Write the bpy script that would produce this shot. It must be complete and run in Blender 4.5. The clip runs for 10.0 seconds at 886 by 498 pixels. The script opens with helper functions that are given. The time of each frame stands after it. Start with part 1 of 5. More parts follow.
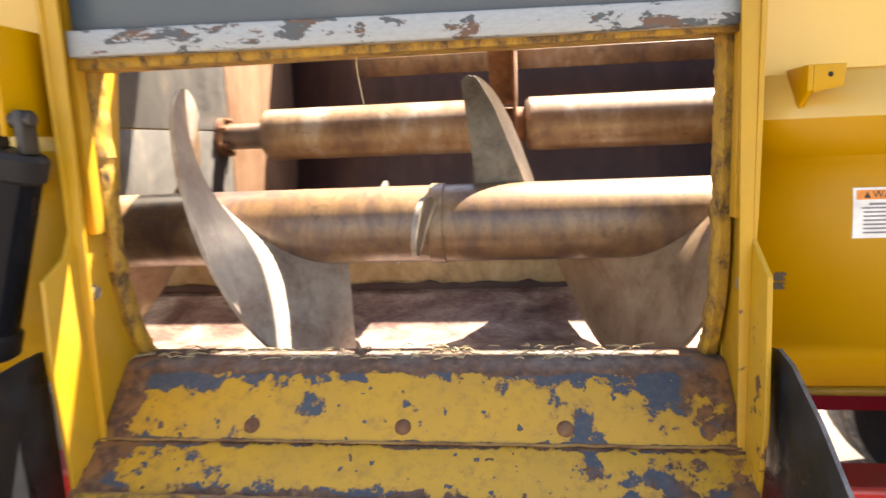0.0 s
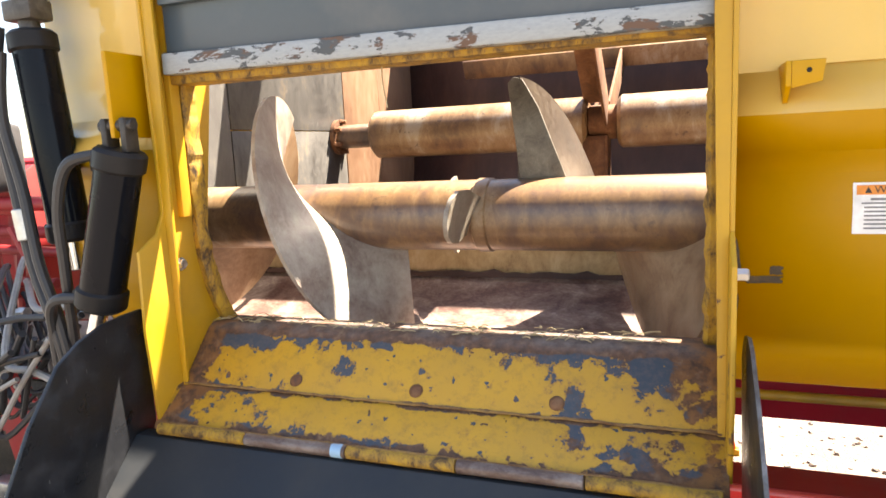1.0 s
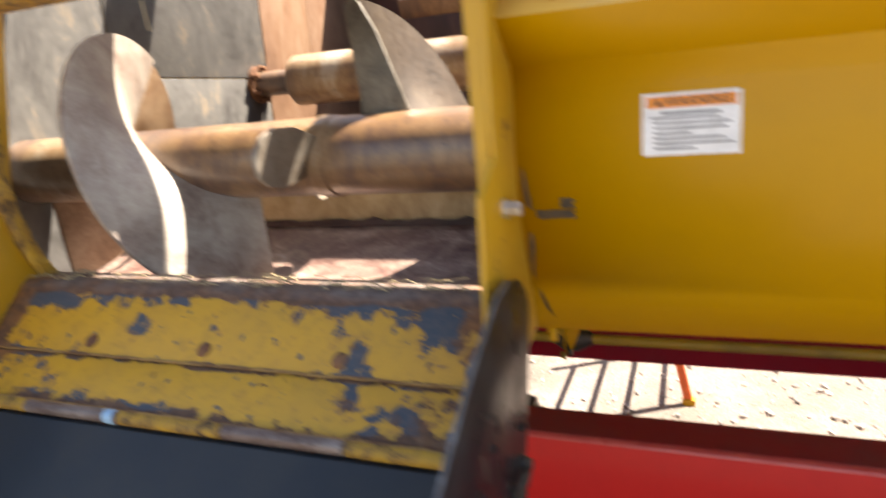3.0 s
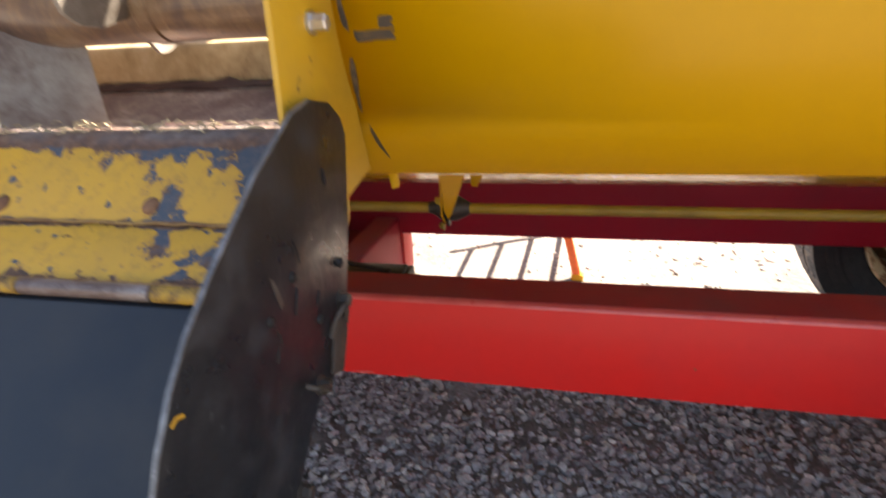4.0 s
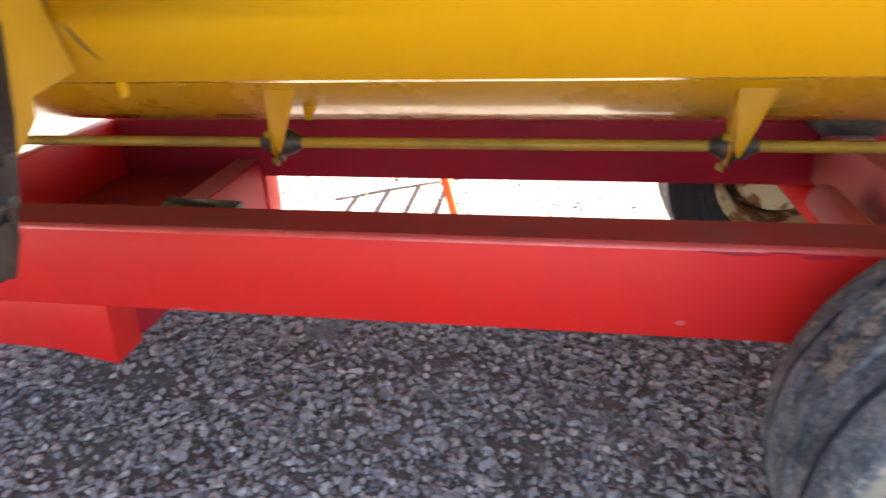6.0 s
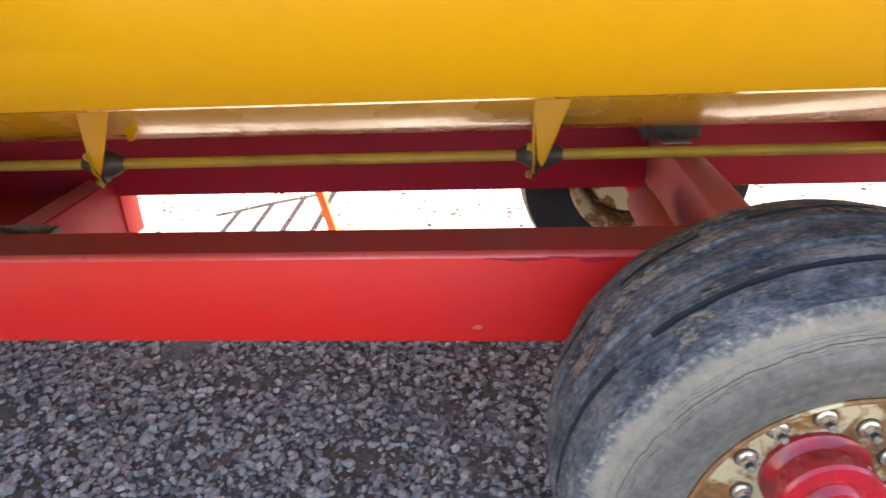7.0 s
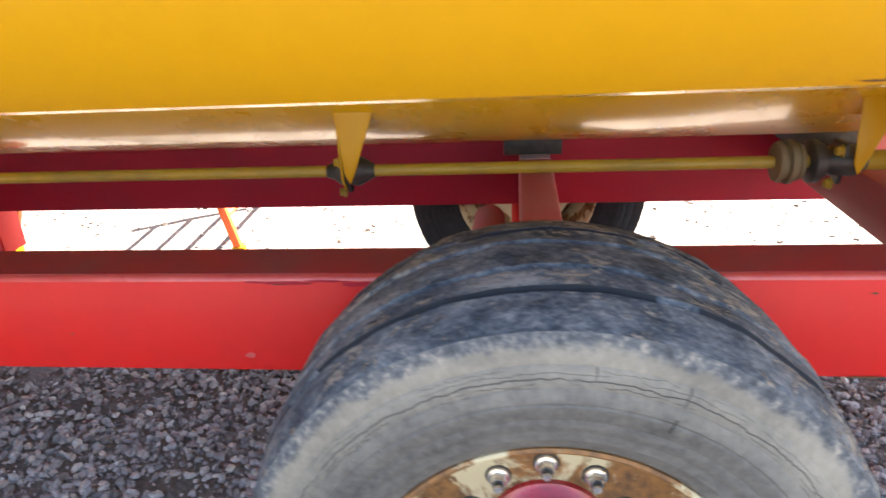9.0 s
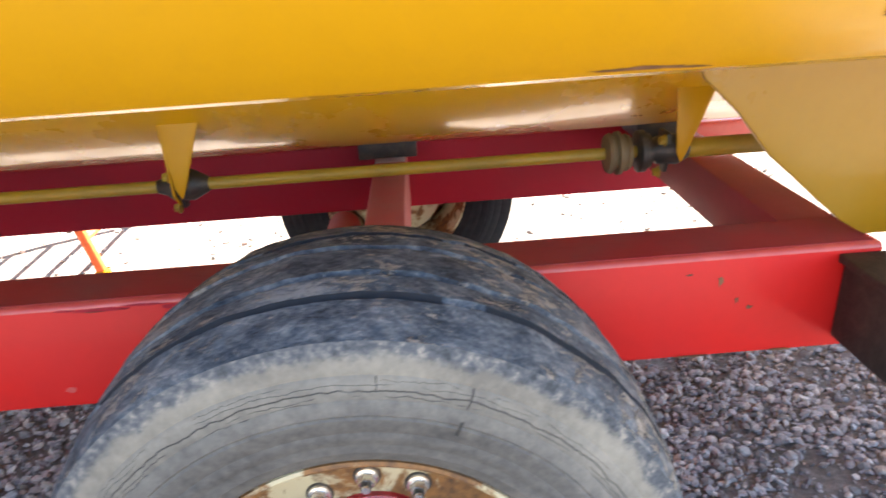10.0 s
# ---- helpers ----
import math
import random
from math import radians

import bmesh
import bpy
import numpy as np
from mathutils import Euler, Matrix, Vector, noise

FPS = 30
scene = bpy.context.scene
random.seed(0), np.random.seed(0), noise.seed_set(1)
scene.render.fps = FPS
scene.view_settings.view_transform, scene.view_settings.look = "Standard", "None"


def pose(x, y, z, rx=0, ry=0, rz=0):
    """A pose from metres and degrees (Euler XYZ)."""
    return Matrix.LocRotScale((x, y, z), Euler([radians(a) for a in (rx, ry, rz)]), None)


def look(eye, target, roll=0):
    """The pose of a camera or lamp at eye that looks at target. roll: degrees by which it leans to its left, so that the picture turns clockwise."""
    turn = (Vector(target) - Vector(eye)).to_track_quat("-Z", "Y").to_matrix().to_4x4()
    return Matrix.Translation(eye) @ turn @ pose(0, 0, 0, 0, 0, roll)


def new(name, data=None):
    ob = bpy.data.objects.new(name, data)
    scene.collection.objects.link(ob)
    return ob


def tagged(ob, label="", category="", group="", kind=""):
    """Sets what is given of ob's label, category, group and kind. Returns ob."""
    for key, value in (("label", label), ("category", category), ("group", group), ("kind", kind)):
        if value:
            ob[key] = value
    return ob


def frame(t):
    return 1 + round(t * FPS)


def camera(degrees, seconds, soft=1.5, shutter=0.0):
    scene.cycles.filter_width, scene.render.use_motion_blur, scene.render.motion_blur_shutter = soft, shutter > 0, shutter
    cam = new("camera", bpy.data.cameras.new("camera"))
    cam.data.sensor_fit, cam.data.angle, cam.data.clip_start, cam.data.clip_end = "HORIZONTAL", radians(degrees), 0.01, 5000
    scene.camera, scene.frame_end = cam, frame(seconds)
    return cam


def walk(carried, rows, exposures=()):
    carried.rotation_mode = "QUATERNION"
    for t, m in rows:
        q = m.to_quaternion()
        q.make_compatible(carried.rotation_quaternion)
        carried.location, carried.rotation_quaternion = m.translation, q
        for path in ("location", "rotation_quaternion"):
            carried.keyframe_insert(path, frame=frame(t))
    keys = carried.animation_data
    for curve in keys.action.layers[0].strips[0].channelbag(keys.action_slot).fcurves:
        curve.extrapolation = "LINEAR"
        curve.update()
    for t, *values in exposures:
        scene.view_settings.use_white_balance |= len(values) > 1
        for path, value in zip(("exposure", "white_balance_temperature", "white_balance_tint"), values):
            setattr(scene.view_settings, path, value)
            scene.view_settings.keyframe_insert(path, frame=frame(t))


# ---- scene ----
cam = camera(68.0, 10.0, shutter=0.5)
PATH = [
    (0, (0.257, 0.037, 1.725), (0.011, 1.995, 1.401), -2.4),
    (0.5, (0.421, -0.018, 1.725), (-0.179, 1.868, 1.438), -2.9),
    (1, (0.529, -0.042, 1.712), (-0.158, 1.811, 1.404), -2.8),
    (1.5, (0.554, 0.031, 1.688), (-0.21, 1.848, 1.349), -2.4),
    (2, (0.572, 0.143, 1.681), (-0.25, 1.936, 1.35), -2.9),
    (2.5, (0.66, 0.203, 1.669), (-0.145, 2.0, 1.319), -3.4),
    (3, (0.86, 0.227, 1.636), (0.119, 2.033, 1.201), -4.7),
    (3.1, (0.909, 0.234, 1.61), (0.197, 2.045, 1.147), -4.7),
    (3.2, (0.936, 0.234, 1.6), (0.222, 2.04, 1.121), -4.8),
    (4.3, (0.978, 0.331, 1.478), (0.579, 2.106, 0.649), -2.6),
    (4.5, (0.978, 0.349, 1.45), (0.618, 2.119, 0.59), -2.0),
    (5, (1.018, 0.366, 1.388), (0.629, 2.121, 0.511), -3.8),
    (5.5, (1.122, 0.353, 1.414), (0.677, 2.083, 0.514), -3.3),
    (6, (1.302, 0.353, 1.422), (0.977, 2.128, 0.559), -2.5),
    (6.2, (1.382, 0.361, 1.424), (1.113, 2.137, 0.544), -2.6),
    (7.3, (1.729, 0.372, 1.45), (1.584, 2.177, 0.601), -3.0),
    (7.5, (1.756, 0.383, 1.453), (1.619, 2.187, 0.601), -3.1),
    (8, (1.872, 0.476, 1.44), (1.755, 2.295, 0.616), -1.3),
    (8.5, (2.042, 0.512, 1.442), (1.85, 2.33, 0.631), -2.8),
    (9, (2.242, 0.52, 1.388), (2.028, 2.334, 0.574), -3.2),
    (9.5, (2.359, 0.538, 1.374), (2.249, 2.351, 0.536), -4.7),
    (10, (2.431, 0.556, 1.368), (2.469, 2.381, 0.552), -3.9),
]
EXPOSURES = [(0, 3.0, 7900, 15), (0.5, 2.9, 7900, 15), (1.0, 3.0, 7800, 14), (2.0, 3.04, 7500, 14), (2.5, 2.8, 7400, 14), (3.0, 2.56, 7500, 14), (3.2, 2.56, 7500, 14), (4.3, 3.08, 7200, 15), (4.5, 3.13, 7200, 15), (5.0, 3.43, 7000, 15), (6.0, 3.63, 7000, 15), (7.3, 3.6, 6900, 14), (9.0, 3.6, 6800, 13), (10, 3.6, 6800, 13)]
walk(cam, [(t, look(eye, target, roll)) for t, eye, target, roll in PATH], EXPOSURES)

# ---- world, sun ----
SUN = Vector((1.1, 1.0, 2.5)).normalized()
world = bpy.data.worlds.new("world")
scene.world = world
world.use_nodes = True
wn = world.node_tree.nodes
sky = wn.new("ShaderNodeTexSky")
sky.sky_type, sky.sun_disc = "NISHITA", False
sky.sun_elevation = math.asin(SUN.z)
sky.sun_rotation = math.atan2(SUN.x, SUN.y)
world.node_tree.links.new(sky.outputs[0], wn["Background"].inputs[0])
wn["Background"].inputs[1].default_value = 0.062
sun_data = bpy.data.lights.new("sun", "SUN")
sun_data.energy, sun_data.angle, sun_data.color = 5.0, radians(0.53), (1.0, 0.95, 0.87)
sun = new("sun", sun_data)
sun.matrix_world = look(SUN * 20, (0, 0, 0))


# ---- materials ----
def material(name):
    m = bpy.data.materials.new(name)
    m.use_nodes = True
    return m, m.node_tree.nodes, m.node_tree.links, m.node_tree.nodes["Principled BSDF"]


def coords(n, l, scale=(1, 1, 1)):
    c = n.new("ShaderNodeTexCoord")
    p = n.new("ShaderNodeMapping")
    p.inputs["Scale"].default_value = scale
    l.new(c.outputs["Object"], p.inputs[0])
    return p.outputs[0]


def noisy(n, l, vec, scale, detail=6, rough=0.6, distortion=0.0):
    t = n.new("ShaderNodeTexNoise")
    t.inputs["Scale"].default_value = scale
    t.inputs["Detail"].default_value = detail
    t.inputs["Roughness"].default_value = rough
    t.inputs["Distortion"].default_value = distortion
    l.new(vec, t.inputs["Vector"])
    return t.outputs["Fac"]


def ramp(n, l, fac, stops, constant=False):
    r = n.new("ShaderNodeValToRGB")
    while len(r.color_ramp.elements) < len(stops):
        r.color_ramp.elements.new(0.5)
    for e, (p, c) in zip(r.color_ramp.elements, stops):
        e.position = p
        e.color = (c, c, c, 1) if isinstance(c, (int, float)) else (*c, 1)
    if constant:
        r.color_ramp.interpolation = "CONSTANT"
    l.new(fac, r.inputs[0])
    return r.outputs[0]


def mixed(n, l, fac, a, b, mode="MIX"):
    m = n.new("ShaderNodeMix")
    m.data_type, m.blend_type = "RGBA", mode
    for socket, v in ((m.inputs[0], fac), (m.inputs[6], a), (m.inputs[7], b)):
        if isinstance(v, (int, float)):
            socket.default_value = v
        elif isinstance(v, tuple):
            socket.default_value = (*v, 1)
        else:
            l.new(v, socket)
    return m.outputs[2]


def maths(n, l, op, a, b=0.0):
    m = n.new("ShaderNodeMath")
    m.operation = op
    for socket, v in ((m.inputs[0], a), (m.inputs[1], b)):
        if isinstance(v, (int, float)):
            socket.default_value = v
        else:
            l.new(v, socket)
    return m.outputs[0]


def bump(n, l, bsdf, height, strength, distance):
    b = n.new("ShaderNodeBump")
    b.inputs["Strength"].default_value = strength
    b.inputs["Distance"].default_value = distance
    l.new(height, b.inputs["Height"])
    l.new(b.outputs[0], bsdf.inputs["Normal"])


def split_xyz(n, l, vec):
    s = n.new("ShaderNodeSeparateXYZ")
    l.new(vec, s.inputs[0])
    return s.outputs


def paint(name, base, rough=0.3, dirt=(0.2, 0.15, 0.08), dirt_amount=0.35, scale=3.0, chips=0.0, chip_colour=(0.12, 0.06, 0.03), coat=0.0, gloss=0.5):
    """Painted sheet steel with faint dust, and chips where asked."""
    m, n, l, b = material(name)
    v = coords(n, l)
    large = noisy(n, l, v, scale, 5)
    fine = noisy(n, l, v, scale * 14, 4)
    dust = ramp(n, l, large, [(0.42, 0.0), (0.75, 1.0)])
    col = mixed(n, l, maths(n, l, "MULTIPLY", dust, dirt_amount), base, dirt)
    col = mixed(n, l, maths(n, l, "MULTIPLY", ramp(n, l, fine, [(0.45, 0.0), (0.7, 1.0)]), 0.1), col, tuple(c * 0.7 for c in base))
    if chips:
        spots = noisy(n, l, v, 22, 8, 0.7)
        where = noisy(n, l, v, 2.1, 3)
        mask = ramp(n, l, maths(n, l, "MULTIPLY", spots, where), [(0.44 - chips * 0.2, 0.0), (0.45 - chips * 0.2, 1.0)])
        col = mixed(n, l, mask, col, chip_colour)
    l.new(col, b.inputs["Base Color"])
    r = ramp(n, l, large, [(0.3, rough), (0.75, min(1.0, rough + 0.25))])
    l.new(r, b.inputs["Roughness"])
    b.inputs["Coat Weight"].default_value = coat
    b.inputs["Specular IOR Level"].default_value = gloss
    b.inputs["Coat Roughness"].default_value = 0.08
    wave = noisy(n, l, v, 2.3, 2)
    bump(n, l, b, maths(n, l, "ADD", wave, maths(n, l, "MULTIPLY", fine, 0.02)), 0.25, 0.006)
    return m


def worn_paint(name, bare=(0.047, 0.066, 0.088), flat=0.0, sill=True):
    """Yellow paint flaking to a blue primer and to rust; sill: worn most along the upper edge and the ends of the sill."""
    m, n, l, b = material(name)
    v = coords(n, l)
    x, y, z = split_xyz(n, l, v)
    big = noisy(n, l, v, 11.0, 6, 0.6, 0.3)
    mid = noisy(n, l, v, 24, 7, 0.7)
    fine = noisy(n, l, v, 85, 5, 0.7)
    flake = maths(n, l, "ADD", maths(n, l, "ADD", maths(n, l, "MULTIPLY", big, 0.6), maths(n, l, "MULTIPLY", mid, 0.38)), maths(n, l, "MULTIPLY", fine, 0.14))

    def span(value, a, c, d):
        q = n.new("ShaderNodeMapRange")
        q.inputs["From Min"].default_value, q.inputs["From Max"].default_value = a, c
        q.inputs["To Max"].default_value = d
        l.new(value, q.inputs["Value"])
        return q.outputs[0]

    total = maths(n, l, "ADD", flake, flat)
    rust_bias = flat * 0.5
    if sill:
        total = maths(n, l, "ADD", total, span(z, 1.290, 1.316, 0.10))
        total = maths(n, l, "ADD", total, span(z, 1.316, 1.332, 0.22))
        total = maths(n, l, "ADD", total, span(x, 0.33, 0.54, 0.12))
        total = maths(n, l, "ADD", total, span(x, -0.37, -0.50, 0.24))
        total = maths(n, l, "ADD", total, span(z, 1.186, 1.168, 0.16))
        fold = maths(n, l, "ABSOLUTE", maths(n, l, "SUBTRACT", z, 1.2255))
        total = maths(n, l, "ADD", total, span(fold, 0.007, 0.001, 0.16))
        rust_bias = maths(n, l, "ADD", span(z, 1.314, 1.326, 0.3), maths(n, l, "ADD", span(x, 0.42, 0.58, 0.13), span(x, -0.40, -0.49, 0.22)))
        rust_bias = maths(n, l, "ADD", rust_bias, span(fold, 0.006, 0.001, 0.3))
        rust_bias = maths(n, l, "ADD", rust_bias, span(z, 1.182, 1.168, 0.3))
    gone = ramp(n, l, total, [(0.642, 0.0), (0.648, 1.0)])
    specks = ramp(n, l, noisy(n, l, v, 46, 2, 0.5), [(0.67, 0.0), (0.68, 1.0)])
    gone = maths(n, l, "MAXIMUM", gone, specks)
    rusted = ramp(n, l, maths(n, l, "ADD", noisy(n, l, v, 13, 7, 0.65), rust_bias), [(0.53, 0.0), (0.6, 1.0)])
    rust_tone = ramp(n, l, noisy(n, l, v, 60, 6), [(0.3, (0.05, 0.028, 0.02)), (0.55, (0.14, 0.068, 0.035)), (0.75, (0.25, 0.15, 0.085))])
    if sill:
        scoured = maths(n, l, "MULTIPLY", span(z, 1.318, 1.332, 1.0), ramp(n, l, big, [(0.4, 0.15), (0.58, 0.85)]))
        rust_tone = mixed(n, l, scoured, rust_tone, ramp(n, l, mid, [(0.35, (0.07, 0.056, 0.052)), (0.6, (0.2, 0.165, 0.15))]))
        orange = maths(n, l, "MULTIPLY", maths(n, l, "ADD", span(x, -0.38, -0.49, 1.0), span(x, 0.47, 0.58, 1.0)), ramp(n, l, mid, [(0.45, 0.0), (0.58, 0.8)]))
        rust_tone = mixed(n, l, orange, rust_tone, (0.3, 0.13, 0.035))
    primer = mixed(n, l, ramp(n, l, fine, [(0.45, 0.0), (0.7, 0.6)]), bare, (0.13, 0.105, 0.1) if sill else (0.2, 0.1, 0.045))
    yellow = mixed(n, l, ramp(n, l, noisy(n, l, v, 9, 5), [(0.4, 0.0), (0.8, 0.5)]), (0.54, 0.292, 0.021), (0.38, 0.217, 0.04))
    grime = ramp(n, l, noisy(n, l, v, 34, 9, 0.78), [(0.5, 0.0), (0.7, 0.6)])
    yellow = mixed(n, l, grime, yellow, (0.2, 0.12, 0.035))
    rim = ramp(n, l, total, [(0.615, 0.0), (0.64, 0.75)])
    yellow = mixed(n, l, rim, yellow, (0.33, 0.16, 0.035))
    col = mixed(n, l, gone, yellow, mixed(n, l, rusted, primer, rust_tone))
    l.new(col, b.inputs["Base Color"])
    l.new(mixed(n, l, gone, (0.48,) * 3, (0.75,) * 3), b.inputs["Roughness"])
    bump(n, l, b, maths(n, l, "SUBTRACT", maths(n, l, "MULTIPLY", fine, 0.5), gone), 0.6, 0.0014)
    return m


def chipped(name, base, under, deep, level=0.6, rough=0.45, stretch=(1, 1, 1)):
    """Paint with crisp chips down to an older coat and rust."""
    m, n, l, b = material(name)
    v = coords(n, l, stretch)
    a = noisy(n, l, v, 9, 7, 0.62, 0.5)
    f = noisy(n, l, v, 60, 6, 0.7)
    gone = ramp(n, l, maths(n, l, "ADD", maths(n, l, "MULTIPLY", a, 0.8), maths(n, l, "MULTIPLY", f, 0.2)), [(level - 0.006, 0.0), (level, 1.0)])
    red = ramp(n, l, noisy(n, l, v, 14, 6), [(0.52, 0.0), (0.58, 1.0)])
    shade = mixed(n, l, ramp(n, l, f, [(0.4, 0.0), (0.75, 0.5)]), base, tuple(c * 0.62 for c in base))
    col = mixed(n, l, gone, shade, mixed(n, l, red, under, deep))
    l.new(col, b.inputs["Base Color"])
    l.new(mixed(n, l, gone, (rough,) * 3, (0.75,) * 3), b.inputs["Roughness"])
    bump(n, l, b, maths(n, l, "SUBTRACT", maths(n, l, "MULTIPLY", f, 0.3), gone), 0.4, 0.001)
    return m


def rusty(name, tones, rough=0.65, metal=0.0, scale=(1, 1, 1), shine=None, size=6.0, relief=0.4, gloss=0.5):
    """Rusted or worn steel, tones dark to light; shine: colour where it is rubbed bright."""
    m, n, l, b = material(name)
    v = coords(n, l, scale)
    a = noisy(n, l, v, size, 9, 0.68, 0.5)
    f = noisy(n, l, v, size * 9, 6, 0.7)
    both = maths(n, l, "ADD", maths(n, l, "MULTIPLY", a, 0.72), maths(n, l, "MULTIPLY", f, 0.28))
    steps = [(0.32 + 0.36 * k / (len(tones) - 1), c) for k, c in enumerate(tones)]
    col = ramp(n, l, both, steps)
    b.inputs["Metallic"].default_value = metal
    b.inputs["Specular IOR Level"].default_value = gloss
    r = ramp(n, l, f, [(0.3, max(0.05, rough - 0.15)), (0.7, min(1, rough + 0.15))])
    if shine:
        rub = ramp(n, l, noisy(n, l, v, size * 0.55, 7, 0.65), [(0.5, 0.0), (0.6, 1.0)])
        col = mixed(n, l, rub, col, shine)
        l.new(maths(n, l, "MULTIPLY", rub, 0.75), b.inputs["Metallic"])
        r = mixed(n, l, rub, r, (0.34,) * 3)
    l.new(col, b.inputs["Base Color"])
    l.new(r, b.inputs["Roughness"])
    bump(n, l, b, both, relief, 0.004)
    return m


def tube_steel():
    """The auger's tube: rust brown, rubbed to tan and pale grey in broad patches, with streaks round it."""
    m, n, l, b = material("rusty_auger_tube")
    v = coords(n, l, (1.0, 0.55, 0.55))
    broad = noisy(n, l, v, 4.2, 4, 0.5, 0.3)
    streak = noisy(n, l, coords(n, l, (1.0, 0.5, 0.5)), 26, 8, 0.66, 0.6)
    f = noisy(n, l, coords(n, l), 120, 4, 0.6)
    mix = maths(n, l, "ADD", maths(n, l, "MULTIPLY", broad, 0.6), maths(n, l, "ADD", maths(n, l, "MULTIPLY", streak, 0.32), maths(n, l, "MULTIPLY", f, 0.08)))
    col = ramp(n, l, mix, [(0.36, (0.05, 0.028, 0.022)), (0.44, (0.115, 0.062, 0.036)), (0.5, (0.19, 0.108, 0.05)), (0.56, (0.27, 0.175, 0.092)), (0.63, (0.37, 0.31, 0.24))])
    crust = ramp(n, l, noisy(n, l, coords(n, l), 26, 8, 0.72), [(0.60, 0.0), (0.64, 0.75)])
    col = mixed(n, l, crust, col, (0.075, 0.04, 0.026))
    l.new(col, b.inputs["Base Color"])
    l.new(ramp(n, l, mix, [(0.4, 0.5), (0.6, 0.36)]), b.inputs["Roughness"])
    b.inputs["Specular IOR Level"].default_value = 0.6
    b.inputs["Coat Weight"].default_value, b.inputs["Coat Roughness"].default_value = 0.8, 0.3
    bump(n, l, b, maths(n, l, "ADD", streak, maths(n, l, "MULTIPLY", crust, 0.6)), 0.2, 0.003)
    return m


YELLOW = paint("yellow_paint", (0.495, 0.255, 0.0015), 0.3, (0.43, 0.225, 0.003), 0.2, 1.6, coat=0.05, gloss=0.28)
BELLY = paint("dusty_amber_underside", (0.58, 0.32, 0.008), 0.16, (0.58, 0.38, 0.08), 0.5, 3.0, coat=0.5)
YELLOW_DULL = paint("dull_yellow_paint", (0.5, 0.275, 0.012), 0.4, (0.32, 0.2, 0.05), 0.5, 5.0, chips=0.3)
COUPLER = paint("dusty_brown_coupler", (0.17, 0.125, 0.06), 0.55, (0.08, 0.06, 0.04), 0.7, 9.0)
SHAFT_YELLOW = paint("greasy_yellow_paint", (0.36, 0.23, 0.02), 0.4, (0.12, 0.085, 0.03), 0.7, 7.0)
SILL = worn_paint("flaking_yellow_paint")
EDGE_WORN = worn_paint("rusting_yellow_paint", (0.11, 0.065, 0.035), 0.075, False)
EATEN = rusty("rust_eaten_yellow_paint", [(0.022, 0.013, 0.008), (0.085, 0.046, 0.017), (0.31, 0.175, 0.026), (0.44, 0.255, 0.022), (0.48, 0.28, 0.022)], 0.65, 0.0, (1, 1, 0.6), None, 32.0, 0.9)
# Upper skin's yellow, paled to stand for the sky's sheen on it.
SKY_PALE = paint("sky_pale_yellow_paint", (0.66, 0.42, 0.085), 0.4, (0.6, 0.45, 0.2), 0.6, 1.3, coat=0.5, gloss=0.5)
PANEL = paint("glossy_amber_paint", (0.31, 0.165, 0.005), 0.22, (0.38, 0.25, 0.06), 0.35, 3.0, coat=0.25, gloss=0.4)
SOOT = rusty("sooty_burnt_paint", [(0.02, 0.016, 0.012), (0.06, 0.042, 0.025), (0.17, 0.1, 0.03)], 0.7, 0.0, (1, 1, 1), None, 40.0, 0.4)
GLOSS_BLACK = paint("glossy_black_paint", (0.005, 0.0065, 0.010), 0.16, (0.009, 0.009, 0.010), 0.4, 9.0, coat=0.16, gloss=0.06)
RED = paint("red_paint", (0.67, 0.017, 0.014), 0.4, (0.5, 0.03, 0.035), 0.35, 2.4, coat=0.05, gloss=0.3)
# Red darkened for the shaded far rail and crossmember; also fills scuffs.
FAR_RED = paint("shade_and_scuff_red_paint", (0.4, 0.014, 0.032), 0.5, (0.26, 0.035, 0.045), 0.6, 4.0, gloss=0.25)
RED_WORN = paint("rubbed_pale_red_paint", (0.62, 0.1, 0.09), 0.25, (0.5, 0.04, 0.04), 0.9, 9.0, coat=0.4)
TRACTOR_RED = paint("faded_red_paint", (0.3, 0.012, 0.016), 0.4, (0.2, 0.04, 0.035), 0.6, 4.0)
PINK_DUST = paint("pink_dusty_red_paint", (0.5, 0.1, 0.095), 0.55, (0.42, 0.17, 0.15), 0.8, 6.0, gloss=0.3)
PINK_DARK = paint("dull_pink_red_paint", (0.36, 0.05, 0.055), 0.5, (0.26, 0.08, 0.075), 0.7, 5.0, gloss=0.3)
RUBBED = paint("rubbed_primer_grey", (0.5, 0.42, 0.44), 0.3, (0.42, 0.12, 0.12), 0.7, 14.0, coat=0.3)
RED_DUST = paint("dusty_red_paint", (0.34, 0.03, 0.038), 0.6, (0.2, 0.09, 0.085), 0.7, 4.0, gloss=0.25)
BLACK = paint("black_painted_steel", (0.012, 0.012, 0.013), 0.34, (0.028, 0.026, 0.025), 0.7, 7.0, gloss=0.18)
CHUTE_FLOOR = paint("dusty_blue_black_steel", (0.022, 0.028, 0.035), 0.4, (0.055, 0.055, 0.053), 0.6, 5.0, gloss=0.3)
BLUE_GREY = paint("blue_grey_paint", (0.052, 0.078, 0.1), 0.28, (0.16, 0.16, 0.15), 0.5, 5.0)
SCRATCHED = chipped("scraped_pale_primer", (0.33, 0.355, 0.36), (0.075, 0.085, 0.09), (0.13, 0.075, 0.05), 0.55, 0.45, (1, 3, 3))
PIPE = tube_steel()
